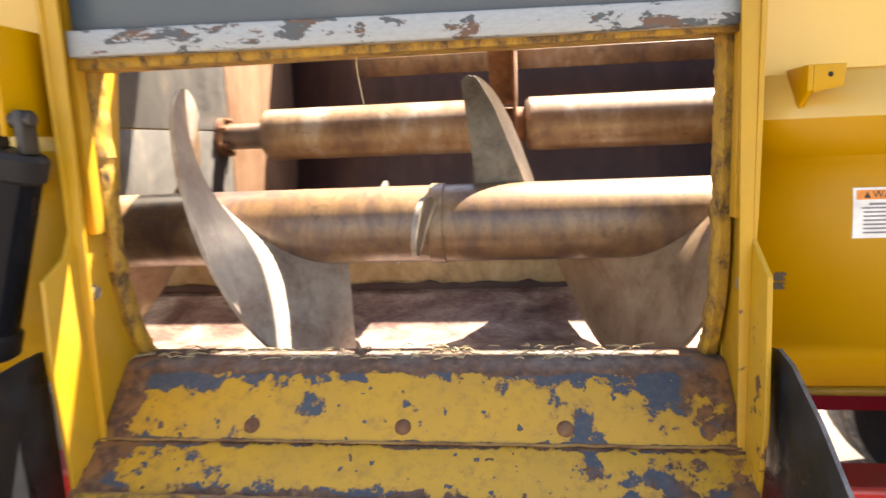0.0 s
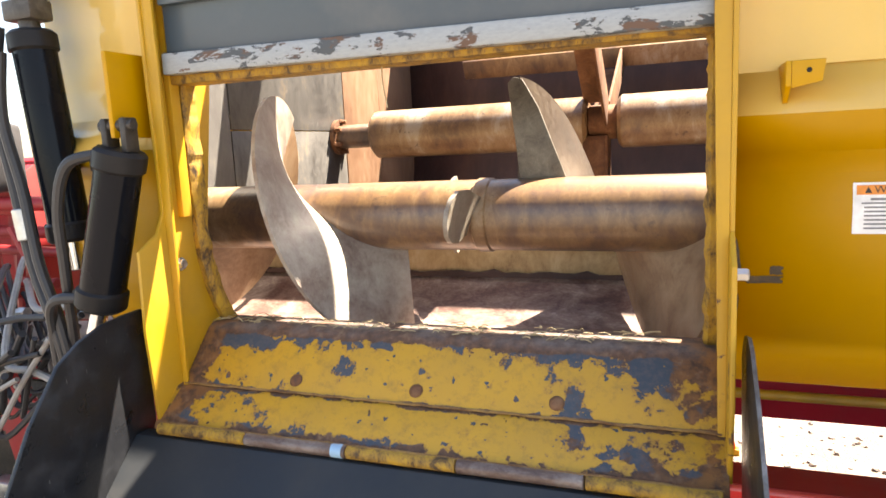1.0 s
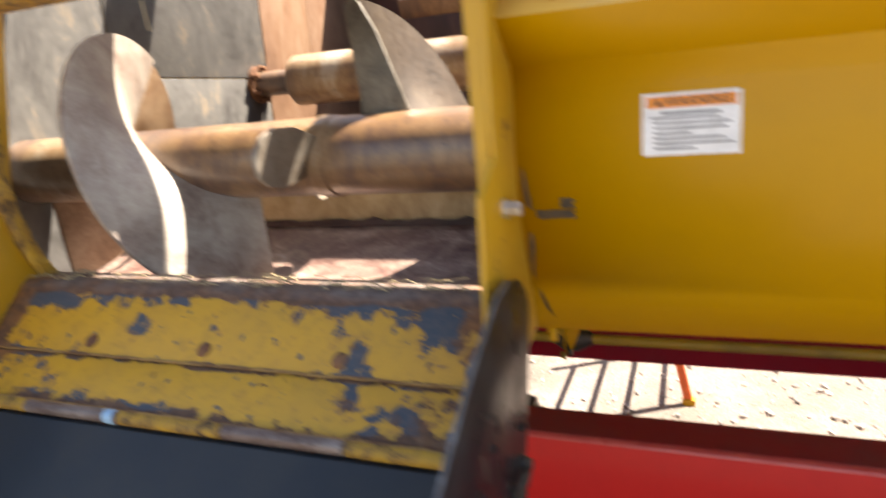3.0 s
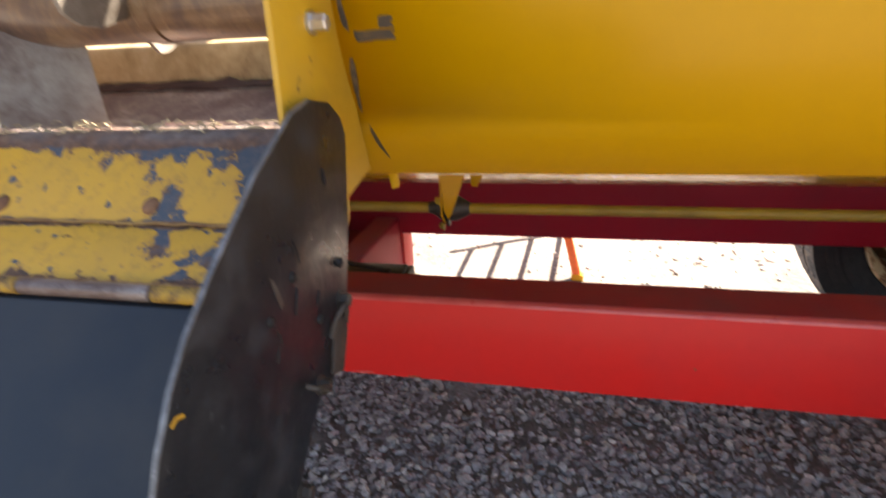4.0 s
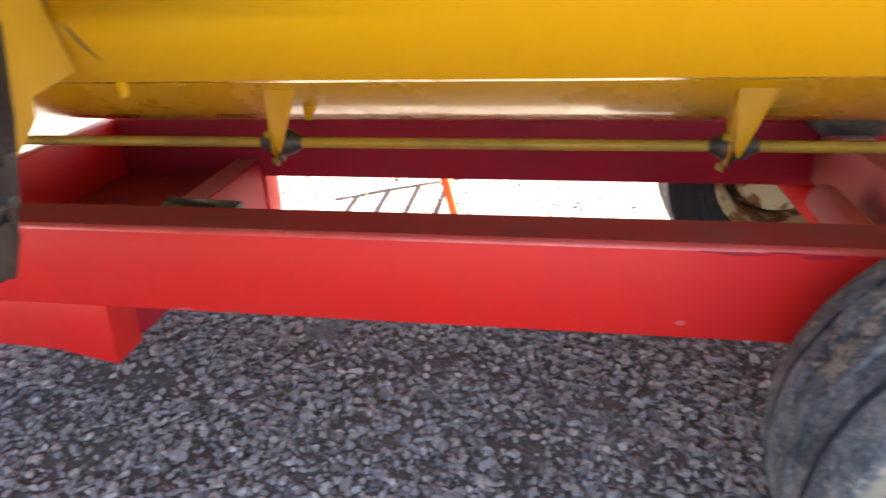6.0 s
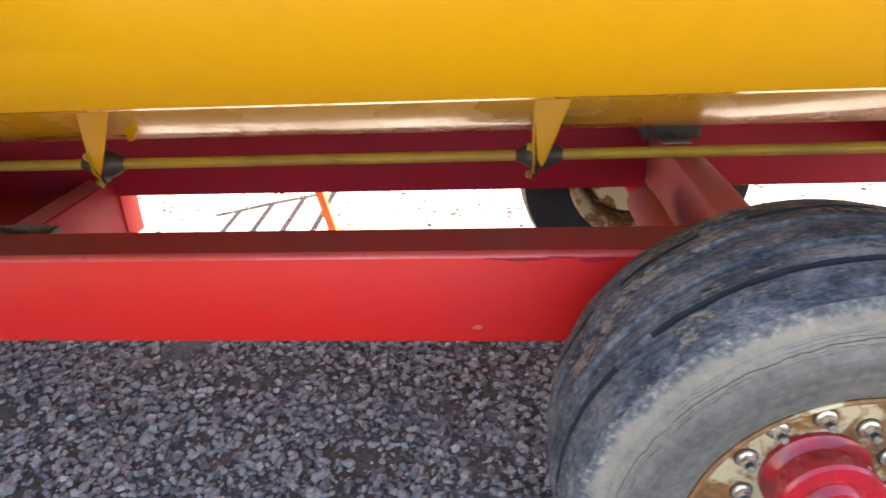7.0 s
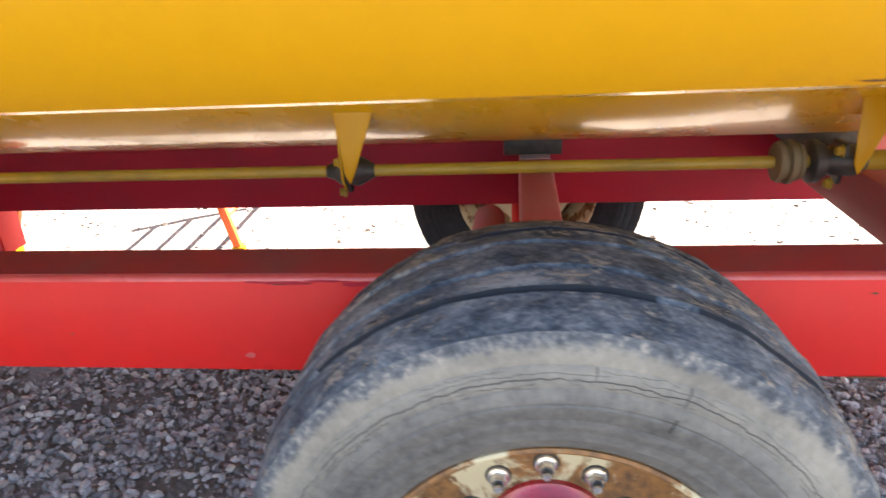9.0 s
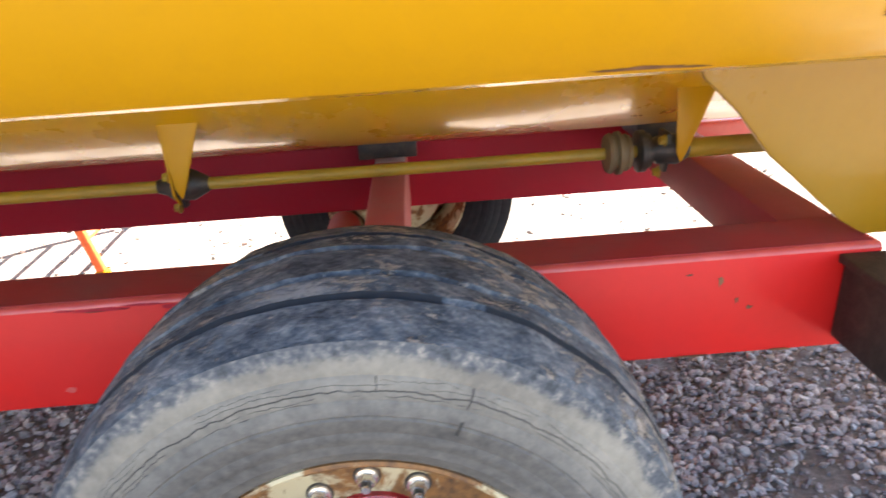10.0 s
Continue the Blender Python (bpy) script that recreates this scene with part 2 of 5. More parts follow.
FLIGHT = rusty("worn_flight_steel", [(0.13, 0.105, 0.08), (0.22, 0.19, 0.155), (0.34, 0.31, 0.265)], 0.42, 0.0, (1, 1, 1), None, 14.0, 0.2)
STAINED = rusty("stained_flight_steel", [(0.13, 0.085, 0.072), (0.22, 0.18, 0.155), (0.33, 0.3, 0.26), (0.42, 0.395, 0.35)], 0.42, 0.0, (1, 1, 1), None, 7.0, 0.25)
# Rusty flight steel darkened for faces turned away from the sun.
SHADED_FLIGHT = rusty("shaded_rusty_flight_steel", [(0.022, 0.016, 0.012), (0.055, 0.038, 0.026), (0.1, 0.075, 0.05)], 0.55, 0.0, (1, 1, 1), None, 7.0, 0.3)
BROWN_FLIGHT = rusty("tan_rusty_flight_steel", [(0.11, 0.062, 0.036), (0.21, 0.135, 0.082), (0.3, 0.215, 0.14), (0.36, 0.28, 0.2)], 0.42, 0.0, (1, 1, 1), None, 7.0, 0.2)
KICKER = rusty("grey_kicker_steel", [(0.06, 0.055, 0.045), (0.13, 0.12, 0.10), (0.2, 0.19, 0.165)], 0.5, 0.15, (1, 1, 1), None, 26.0, 0.35)
HINGE = rusty("rubbed_brown_hinge_steel", [(0.05, 0.03, 0.025), (0.12, 0.08, 0.066), (0.22, 0.18, 0.16), (0.36, 0.33, 0.31)], 0.42, 0.25, (0.5, 1, 1), None, 16.0, 0.3)
BEAD = rusty("rusty_weld_bead", [(0.05, 0.026, 0.014), (0.16, 0.075, 0.028), (0.28, 0.16, 0.05), (0.4, 0.25, 0.07)], 0.7, 0.0, (0.5, 1, 1), None, 30.0, 0.5)
RIDGE = rusty("tan_worn_ridge_steel", [(0.15, 0.085, 0.045), (0.34, 0.25, 0.13), (0.46, 0.36, 0.21), (0.52, 0.45, 0.32)], 0.5, 0.0, (0.8, 1, 0.5), None, 11.0, 0.2)
TROUGH = rusty("trough_steel", [(0.055, 0.028, 0.025), (0.13, 0.072, 0.06), (0.25, 0.18, 0.15), (0.44, 0.38, 0.325)], 0.5, 0.0, (0.8, 1.3, 1.3), None, 12.0, 0.2)
# Rust darkened for the tub's shaded inside and to curb bounced light.
DARK_WALL = rusty("shade_dark_rusty_wall", [(0.022, 0.013, 0.014), (0.045, 0.024, 0.024), (0.08, 0.043, 0.034)], 0.6, 0.0, (1, 1, 0.35), None, 9.0, 0.15)
GREY_WALL = rusty("rubbed_grey_plate", [(0.045, 0.042, 0.04), (0.085, 0.083, 0.08), (0.12, 0.118, 0.112), (0.24, 0.19, 0.13)], 0.5, 0.2, (1, 1, 0.6), None, 6.0, 0.2)
BROWN_WALL = rusty("rust_brown_plate", [(0.1, 0.05, 0.028), (0.19, 0.105, 0.06), (0.25, 0.17, 0.11)], 0.6, 0.0, (1, 1, 0.3), None, 5.0, 0.25)
BROWN_SCUFF = rusty("brown_scuffed_steel", [(0.014, 0.011, 0.009), (0.035, 0.026, 0.02), (0.07, 0.052, 0.038)], 0.65, 0.0, (1, 1, 1), None, 22.0, 0.3)
EDGE_STEEL = rusty("rubbed_edge_steel", [(0.05, 0.045, 0.04), (0.12, 0.12, 0.12), (0.26, 0.265, 0.27)], 0.45, 0.3, (1, 1, 1), None, 40.0, 0.3)
WORN_STEEL = rusty("worn_dark_steel", [(0.025, 0.022, 0.02), (0.065, 0.058, 0.05), (0.13, 0.12, 0.11)], 0.5, 0.2, (1, 1, 1), None, 30.0, 0.3)
RUST = rusty("rust", [(0.05, 0.025, 0.015), (0.15, 0.065, 0.03), (0.28, 0.15, 0.075)], 0.8, 0.0, (1, 1, 1), None, 12.0, 0.5)
GREASE = rusty("greasy_steel", [(0.012, 0.011, 0.01), (0.03, 0.026, 0.022), (0.08, 0.065, 0.05)], 0.5, 0.0, (1, 1, 1), None, 25.0, 0.6)


def plain(name, base, rough=0.5, metal=0.0):
    m, n, l, b = material(name)
    v = coords(n, l)
    f = noisy(n, l, v, 40, 5)
    col = mixed(n, l, ramp(n, l, f, [(0.35, 0.0), (0.75, 0.6)]), base, tuple(c * 0.55 for c in base))
    l.new(col, b.inputs["Base Color"])
    b.inputs["Roughness"].default_value, b.inputs["Metallic"].default_value = rough, metal
    bump(n, l, b, f, 0.15, 0.001)
    return m


HUB = paint("greasy_red_hub", (0.5, 0.009, 0.022), 0.22, (0.05, 0.014, 0.018), 0.95, 13.0, coat=0.6)
NUT = plain("bright_zinc_nut", (0.86, 0.85, 0.82), 0.22, 0.85)
CHROME = plain("bright_steel", (0.75, 0.76, 0.78), 0.18, 1.0)
ZINC = plain("zinc_plated_steel", (0.6, 0.6, 0.58), 0.35, 0.9)
HOSE = plain("black_rubber_hose", (0.03, 0.03, 0.032), 0.5)
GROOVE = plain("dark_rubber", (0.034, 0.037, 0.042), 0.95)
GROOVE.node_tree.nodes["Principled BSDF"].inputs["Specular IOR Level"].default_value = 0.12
GREY_HOSE = plain("grey_hose", (0.32, 0.31, 0.29), 0.5)
TWINE = plain("orange_twine", (0.5, 0.16, 0.06), 0.8)
ORANGE = plain("orange_paint", (0.75, 0.13, 0.025), 0.5)
STRAW = plain("dry_straw", (0.42, 0.34, 0.2), 0.9)
WHITE = plain("white_decal_film", (0.8, 0.8, 0.79), 0.4)
DECAL_ORANGE = plain("orange_decal_film", (0.8, 0.27, 0.03), 0.4)
INK = plain("grey_ink", (0.2, 0.2, 0.21), 0.6)
BLACK_INK = plain("black_ink", (0.03, 0.025, 0.02), 0.6)
LIGHT_BLUE = plain("light_blue_paint", (0.3, 0.5, 0.68), 0.5)
ENGINE_GREY = plain("dark_grey_plastic", (0.05, 0.05, 0.055), 0.45)


def rubber():
    """Worn tread rubber: blue-black, rubbed grey on top, with ragged flakes of dried mud drawn out along the tread."""
    m, n, l, b = material("weathered_rubber")
    v = coords(n, l)
    flat = n.new("ShaderNodeVectorMath")
    flat.operation = "MULTIPLY"
    l.new(v, flat.inputs[0])
    flat.inputs[1].default_value = (0.85, 1.35, 0.95)
    w = flat.outputs[0]
    a = noisy(n, l, w, 11, 9, 0.74, 0.5)
    f = noisy(n, l, w, 75, 6, 0.74)
    both = maths(n, l, "ADD", maths(n, l, "MULTIPLY", a, 0.6), maths(n, l, "MULTIPLY", f, 0.4))
    col = ramp(n, l, both, [(0.39, (0.018, 0.026, 0.035)), (0.46, (0.062, 0.08, 0.099)), (0.53, (0.13, 0.15, 0.166)), (0.59, (0.25, 0.26, 0.26))])
    patch = maths(n, l, "MULTIPLY", maths(n, l, "SUBTRACT", noisy(n, l, v, 6.5, 4, 0.5), 0.5), 0.5)
    flake = maths(n, l, "ADD", maths(n, l, "MULTIPLY", noisy(n, l, w, 24, 9, 0.75, 0.5), 0.7), maths(n, l, "MULTIPLY", f, 0.3))
    mud = ramp(n, l, maths(n, l, "ADD", flake, patch), [(0.56, 0.0), (0.585, 0.92)])
    col = mixed(n, l, mud, col, ramp(n, l, f, [(0.35, (0.19, 0.17, 0.135)), (0.6, (0.36, 0.33, 0.28))]))
    l.new(col, b.inputs["Base Color"])
    b.inputs["Roughness"].default_value = 0.72
    b.inputs["Specular IOR Level"].default_value = 0.25
    bump(n, l, b, maths(n, l, "ADD", both, maths(n, l, "MULTIPLY", mud, 0.3)), 1.0, 0.008)
    return m


def rubber_side():
    """Sidewall rubber: pale dust on the outer half, a long weather crack round the wheel and a few short ones across."""
    m, n, l, b = material("dusty_tyre_sidewall")
    v = coords(n, l)
    x, y, z = split_xyz(n, l, v)
    dx, dz = maths(n, l, "SUBTRACT", x, 2.30), maths(n, l, "SUBTRACT", z, 0.434)
    r = maths(n, l, "SQRT", maths(n, l, "ADD", maths(n, l, "MULTIPLY", dx, dx), maths(n, l, "MULTIPLY", dz, dz)))
    angle = maths(n, l, "ARCTAN2", dz, dx)
    a = noisy(n, l, v, 4.5, 7, 0.66)
    f = noisy(n, l, v, 60, 6, 0.65)
    both = maths(n, l, "ADD", maths(n, l, "MULTIPLY", a, 0.62), maths(n, l, "MULTIPLY", f, 0.38))
    dark = ramp(n, l, both, [(0.36, (0.055, 0.054, 0.052)), (0.5, (0.108, 0.104, 0.096)), (0.64, (0.17, 0.16, 0.14))])
    dust = ramp(n, l, both, [(0.34, (0.15, 0.138, 0.114)), (0.5, (0.226, 0.209, 0.168)), (0.66, (0.295, 0.27, 0.217))])
    wander = lambda amount, scale: maths(n, l, "MULTIPLY", maths(n, l, "SUBTRACT", noisy(n, l, v, scale, 7, 0.7), 0.5), amount)
    upper = n.new("ShaderNodeMapRange")
    upper.inputs["From Min"].default_value, upper.inputs["From Max"].default_value = 0.39, 0.455
    l.new(maths(n, l, "ADD", r, wander(0.07, 6)), upper.inputs["Value"])
    col = mixed(n, l, upper.outputs[0], dark, dust)
    shoulder = ramp(n, l, maths(n, l, "ADD", r, wander(0.05, 20)), [(0.476, 0.0), (0.486, 1.0)])
    col = mixed(n, l, shoulder, col, ramp(n, l, f, [(0.35, (0.036, 0.042, 0.048)), (0.5, (0.088, 0.096, 0.104)), (0.58, (0.16, 0.155, 0.145)), (0.66, (0.3, 0.27, 0.22))]))
    ring = n.new("ShaderNodeCombineXYZ")
    l.new(maths(n, l, "MULTIPLY", angle, 3.0), ring.inputs[0])

    def crack_at(radius, width, offset, gate):
        ring_k = n.new("ShaderNodeCombineXYZ")
        l.new(maths(n, l, "MULTIPLY", angle, 3.0), ring_k.inputs[0])
        ring_k.inputs[1].default_value = offset
        wave = maths(n, l, "MULTIPLY", maths(n, l, "SUBTRACT", noisy(n, l, ring_k.outputs[0], 3.0, 9, 0.62), 0.5), 0.022)
        dist = maths(n, l, "MULTIPLY", maths(n, l, "ABSOLUTE", maths(n, l, "SUBTRACT", maths(n, l, "ADD", r, wave), radius)), 100.0)
        line = ramp(n, l, dist, [(width * 40, 0.9), (width * 130, 0.0)])
        part_of = ramp(n, l, noisy(n, l, ring_k.outputs[0], 1.4, 3), [(gate, 0.0), (gate + 0.06, 1.0)])
        return maths(n, l, "MULTIPLY", line, part_of)

    crack = crack_at(0.438, 0.0010, 0.0, 0.36)
    for radius, width, offset, gate in ((0.431, 0.0006, 5.0, 0.47), (0.446, 0.0004, 9.0, 0.5), (0.425, 0.0005, 14.0, 0.48), (0.452, 0.0003, 21.0, 0.5)):
        crack = maths(n, l, "MAXIMUM", crack, crack_at(radius, width, offset, gate))
    for turn, inner, outer, width in ((1.46, 0.437, 0.456, 0.0022), (1.18, 0.428, 0.456, 0.0030), (1.18, 0.385, 0.41, 0.007)):
        off = maths(n, l, "MULTIPLY", maths(n, l, "ABSOLUTE", maths(n, l, "SUBTRACT", maths(n, l, "ADD", angle, wander(0.02, 30)), turn)), 20.0)
        line = ramp(n, l, off, [(width * 8, 1.0), (width * 26, 0.0)])
        line = maths(n, l, "MULTIPLY", line, maths(n, l, "GREATER_THAN", r, inner))
        crack = maths(n, l, "MAXIMUM", crack, maths(n, l, "MULTIPLY", maths(n, l, "MULTIPLY", line, maths(n, l, "LESS_THAN", r, outer)), 0.8))
    col = mixed(n, l, crack, col, (0.018, 0.018, 0.018))
    l.new(col, b.inputs["Base Color"])
    b.inputs["Roughness"].default_value = 0.8
    bump(n, l, b, maths(n, l, "SUBTRACT", maths(n, l, "MULTIPLY", both, 0.6), crack), 0.5, 0.003)
    return m


TREAD, SIDEWALL = rubber(), rubber_side()


def rim_paint():
    m, n, l, b = material("rusting_cream_rim")
    v = coords(n, l)
    a = noisy(n, l, v, 8, 9, 0.65, 0.4)
    rust = ramp(n, l, noisy(n, l, v, 45, 6), [(0.3, (0.07, 0.035, 0.018)), (0.6, (0.26, 0.12, 0.035))])
    mask = ramp(n, l, a, [(0.44, 0.0), (0.495, 1.0)])
    col = mixed(n, l, mask, (0.52, 0.45, 0.28), rust)
    l.new(col, b.inputs["Base Color"])
    b.inputs["Roughness"].default_value = 0.6
    bump(n, l, b, a, 0.4, 0.002)
    return m


RIM = rim_paint()


def scuffed_black():
    """Black painted plate, dented and rubbed, with grey smears and a little brown."""
    m, n, l, b = material("scuffed_black_plate")
    v = coords(n, l)
    dents = noisy(n, l, v, 11, 4, 0.55)
    f = noisy(n, l, v, 70, 6, 0.7)
    rub = noisy(n, l, v, 15, 7, 0.62, 0.15)
    col = mixed(n, l, ramp(n, l, rub, [(0.5, 0.0), (0.68, 1.0)]), (0.0115, 0.0128, 0.0155), (0.023, 0.0255, 0.0305))
    brown = maths(n, l, "MULTIPLY", ramp(n, l, noisy(n, l, v, 9, 6, 0.65), [(0.65, 0.0), (0.7, 0.7)]), ramp(n, l, f, [(0.4, 0.2), (0.6, 1.0)]))
    col = mixed(n, l, brown, col, (0.06, 0.036, 0.024))
    scrape = ramp(n, l, noisy(n, l, coords(n, l, (1, 5, 1.4)), 26, 5, 0.6), [(0.68, 0.0), (0.71, 0.7)])
    col = mixed(n, l, scrape, col, (0.09, 0.092, 0.095))
    l.new(col, b.inputs["Base Color"])
    l.new(ramp(n, l, rub, [(0.35, 0.26), (0.65, 0.5)]), b.inputs["Roughness"])
    b.inputs["Specular IOR Level"].default_value = 0.4
    bump(n, l, b, maths(n, l, "ADD", dents, maths(n, l, "MULTIPLY", f, 0.06)), 0.5, 0.009)
    return m


PLATE_BLACK = scuffed_black()


def ground_material():
    m, n, l, b = material("stony_dirt")
    v = coords(n, l)
    a = noisy(n, l, v, 2.2, 6)
    f = noisy(n, l, v, 60, 8, 0.7)
    g = noisy(n, l, v, 260, 4)
    col = ramp(n, l, maths(n, l, "ADD", maths(n, l, "MULTIPLY", f, 0.6), maths(n, l, "MULTIPLY", a, 0.4)), [(0.38, (0.1, 0.084, 0.071)), (0.55, (0.192, 0.166, 0.144)), (0.68, (0.315, 0.282, 0.252))])
    l.new(col, b.inputs["Base Color"])
    b.inputs["Roughness"].default_value = 0.95
    bump(n, l, b, maths(n, l, "ADD", f, maths(n, l, "MULTIPLY", g, 0.4)), 0.8, 0.012)
    return m


def stone_material():
    m, n, l, b = material("crushed_stone")
    g = n.new("ShaderNodeNewGeometry")
    v = coords(n, l)
    tone = ramp(n, l, g.outputs["Random Per Island"], [(0.0, (0.15, 0.13, 0.122)), (0.3, (0.275, 0.246, 0.238)), (0.55, (0.37, 0.338, 0.33)), (0.75, (0.44, 0.408, 0.392)), (0.9, (0.47, 0.395, 0.33)), (1.0, (0.66, 0.61, 0.56))])
    f = noisy(n, l, v, 120, 5)
    col = mixed(n, l, ramp(n, l, f, [(0.4, 0.0), (0.7, 0.5)]), tone, (0.12, 0.105, 0.1))
    l.new(col, b.inputs["Base Color"])
    b.inputs["Roughness"].default_value = 0.85
    bump(n, l, b, f, 0.4, 0.003)
    return m


GROUND, STONE = ground_material(), stone_material()


# ---- building helpers ----
def to_mesh(name, bm, mat, smooth=None):
    bmesh.ops.recalc_face_normals(bm, faces=bm.faces)
    me = bpy.data.meshes.new(name)
    bm.to_mesh(me)
    bm.free()
    me.materials.append(mat)
    if smooth is not None:
        for p in me.polygons:
            p.use_smooth = True
        me.set_sharp_from_angle(angle=radians(smooth))
    return me


def thing(name, base, label, category, group=""):
    """An Empty at the base of a thing, which its parts hang under."""
    e = new(name)
    e.location = base
    e.empty_display_size = 0.1
    return tagged(e, label, category, group)


def part(name, bm, mat, parent, label="", smooth=35):
    """One mesh object, built in world places, under a thing or a part."""
    ob = new(name, to_mesh(name, bm, mat, smooth))
    ob.parent = parent
    if parent.data is None:
        ob.location = -parent.location
    if label:
        ob["label"] = label
    return ob


def solo(name, bm, mat, label, category, kind="", smooth=35, group=""):
    ob = new(name, to_mesh(name, bm, mat, smooth))
    return tagged(ob, label, category, group, kind)


def box(x0, x1, y0, y1, z0, z1, bevel=0.004, m=None):
    bm = bmesh.new()
    bmesh.ops.create_cube(bm, size=1)
    bmesh.ops.transform(bm, matrix=Matrix.Translation(((x0 + x1) / 2, (y0 + y1) / 2, (z0 + z1) / 2)) @ Matrix.Diagonal((x1 - x0, y1 - y0, z1 - z0, 1)), verts=bm.verts)
    if bevel:
        bmesh.ops.bevel(bm, geom=bm.edges[:], offset=bevel, segments=2, affect="EDGES", profile=0.5)
    if m is not None:
        bmesh.ops.transform(bm, matrix=m, verts=bm.verts)
    return bm


def merge(*bms):
    """Several bmeshes of one rigid part in one."""
    out = bms[0]
    for b in bms[1:]:
        me = bpy.data.meshes.new("joined")
        b.to_mesh(me)
        out.from_mesh(me)
        bpy.data.meshes.remove(me)
        b.free()
    return out


def plate(points, axis, a, b, bevel=0.0015):
    """A polygon pushed out along an axis from a to b; points give the two other coordinates in order."""
    bm = bmesh.new()
    put = {"x": lambda p, v: (v, p[0], p[1]), "y": lambda p, v: (p[0], v, p[1]), "z": lambda p, v: (p[0], p[1], v)}[axis]
    lower = [bm.verts.new(put(p, a)) for p in points]
    upper = [bm.verts.new(put(p, b)) for p in points]
    bm.faces.new(lower)
    bm.faces.new(upper[::-1])
    k = len(points)
    for i in range(k):
        bm.faces.new((lower[i], lower[(i + 1) % k], upper[(i + 1) % k], upper[i]))
    bmesh.ops.recalc_face_normals(bm, faces=bm.faces)
    if bevel:
        bmesh.ops.bevel(bm, geom=[e for e in bm.edges if e.calc_face_angle(0) > 0.7], offset=bevel, segments=2, affect="EDGES", profile=0.5)
    return bm


def lathe(profile, origin, axis, segments=32, closed=True):
    """Turns (distance along the axis, radius) pairs round an axis."""
    bm = bmesh.new()
    axis = Vector(axis).normalized()
    side = axis.orthogonal().normalized()
    other = axis.cross(side)
    origin = Vector(origin)
    rings = []
    for d, r in profile:
        rings.append([bm.verts.new(origin + axis * d + (side * math.cos(2 * math.pi * k / segments) + other * math.sin(2 * math.pi * k / segments)) * max(r, 1e-4)) for k in range(segments)])
    for p, q in zip(rings, rings[1:]):
        for k in range(segments):
            bm.faces.new((p[k], p[(k + 1) % segments], q[(k + 1) % segments], q[k]))
    if closed:
        bm.faces.new(rings[0][::-1])
        bm.faces.new(rings[-1])
    return bm


def rod(a, b, r, segments=20, edge=0.15):
    a, b = Vector(a), Vector(b)
    d = (b - a).length
    c = min(r * edge, d * 0.2)
    return lathe([(0, r - c), (c, r), (d - c, r), (d, r - c)], a, b - a, segments)


def tube(points, r, segments=10, smooth=6):
    """A bent hose or pipe through points."""
    pts = [Vector(p) for p in points]
    path = []
    for i in range(len(pts) - 1):
        p0, p1, p2, p3 = pts[max(i - 1, 0)], pts[i], pts[i + 1], pts[min(i + 2, len(pts) - 1)]
        for k in range(smooth):
            u = k / smooth
            path.append(0.5 * (2 * p1 + (p2 - p0) * u + (2 * p0 - 5 * p1 + 4 * p2 - p3) * u * u + (3 * p1 - p0 - 3 * p2 + p3) * u ** 3))
    path.append(pts[-1])
    bm = bmesh.new()
    normal = (path[1] - path[0]).orthogonal().normalized()
    rings = []
    for i, p in enumerate(path):
        way = (path[min(i + 1, len(path) - 1)] - path[max(i - 1, 0)]).normalized()
        normal = (normal - way * normal.dot(way)).normalized()
        other = way.cross(normal)
        rings.append([bm.verts.new(p + (normal * math.cos(2 * math.pi * k / segments) + other * math.sin(2 * math.pi * k / segments)) * r) for k in range(segments)])
    for a, b in zip(rings, rings[1:]):
        for k in range(segments):
            bm.faces.new((a[k], a[(k + 1) % segments], b[(k + 1) % segments], b[k]))
    bm.faces.new(rings[0][::-1])
    bm.faces.new(rings[-1])
    return bm


def bolt(at, axis, r, h, dome=False):
    """A hexagon or dome bolt head on a washer."""
    if dome:
        return lathe([(0, r), (h * 0.45, r * 0.92), (h * 0.8, r * 0.65), (h, r * 0.2)], at, axis, 16)
    return merge(lathe([(0, r * 1.35), (h * 0.18, r * 1.35)], at, axis, 18), lathe([(h * 0.18, r), (h * 0.9, r), (h, r * 0.8)], at, axis, 6))


# ---- ground ----
def rut(x, y):
    """The wheels stand in shallow ruts."""
    out = 0.0
    for wy in (1.46, 3.40):
        out -= 0.075 * math.exp(-((y - wy) / 0.26) ** 4 - ((x - 2.30) / 0.75) ** 4)
    return out


def ground_height(x, y):
    return rut(x, y) + 0.012 * noise.noise(Vector((x * 1.3, y * 1.3, 0))) + 0.006 * noise.noise(Vector((x * 5, y * 5, 2)))


def build_ground():
    xs = np.unique(np.r_[np.linspace(-600, -8, 10), np.linspace(-8, -1.5, 14), np.arange(-1.5, 4.2, 0.06), np.linspace(4.3, 10, 12), np.linspace(12, 600, 10)])
    ys = np.unique(np.r_[np.linspace(-600, -6, 10), np.linspace(-6, 0.5, 12), np.arange(0.5, 5.2, 0.06), np.linspace(5.4, 12, 14), np.linspace(14, 600, 10)])
    bm = bmesh.new()
    grid = [[bm.verts.new((x, y, ground_height(x, y) if abs(x) < 12 and abs(y) < 12 else 0)) for x in xs] for y in ys]
    for r0, r1 in zip(grid, grid[1:]):
        for a, b, c, d in zip(r0, r0[1:], r1[1:], r1):
            bm.faces.new((a, b, c, d))
    solo("ground", bm, GROUND, "trodden dirt yard with grey crushed stone", "ground", "structure")


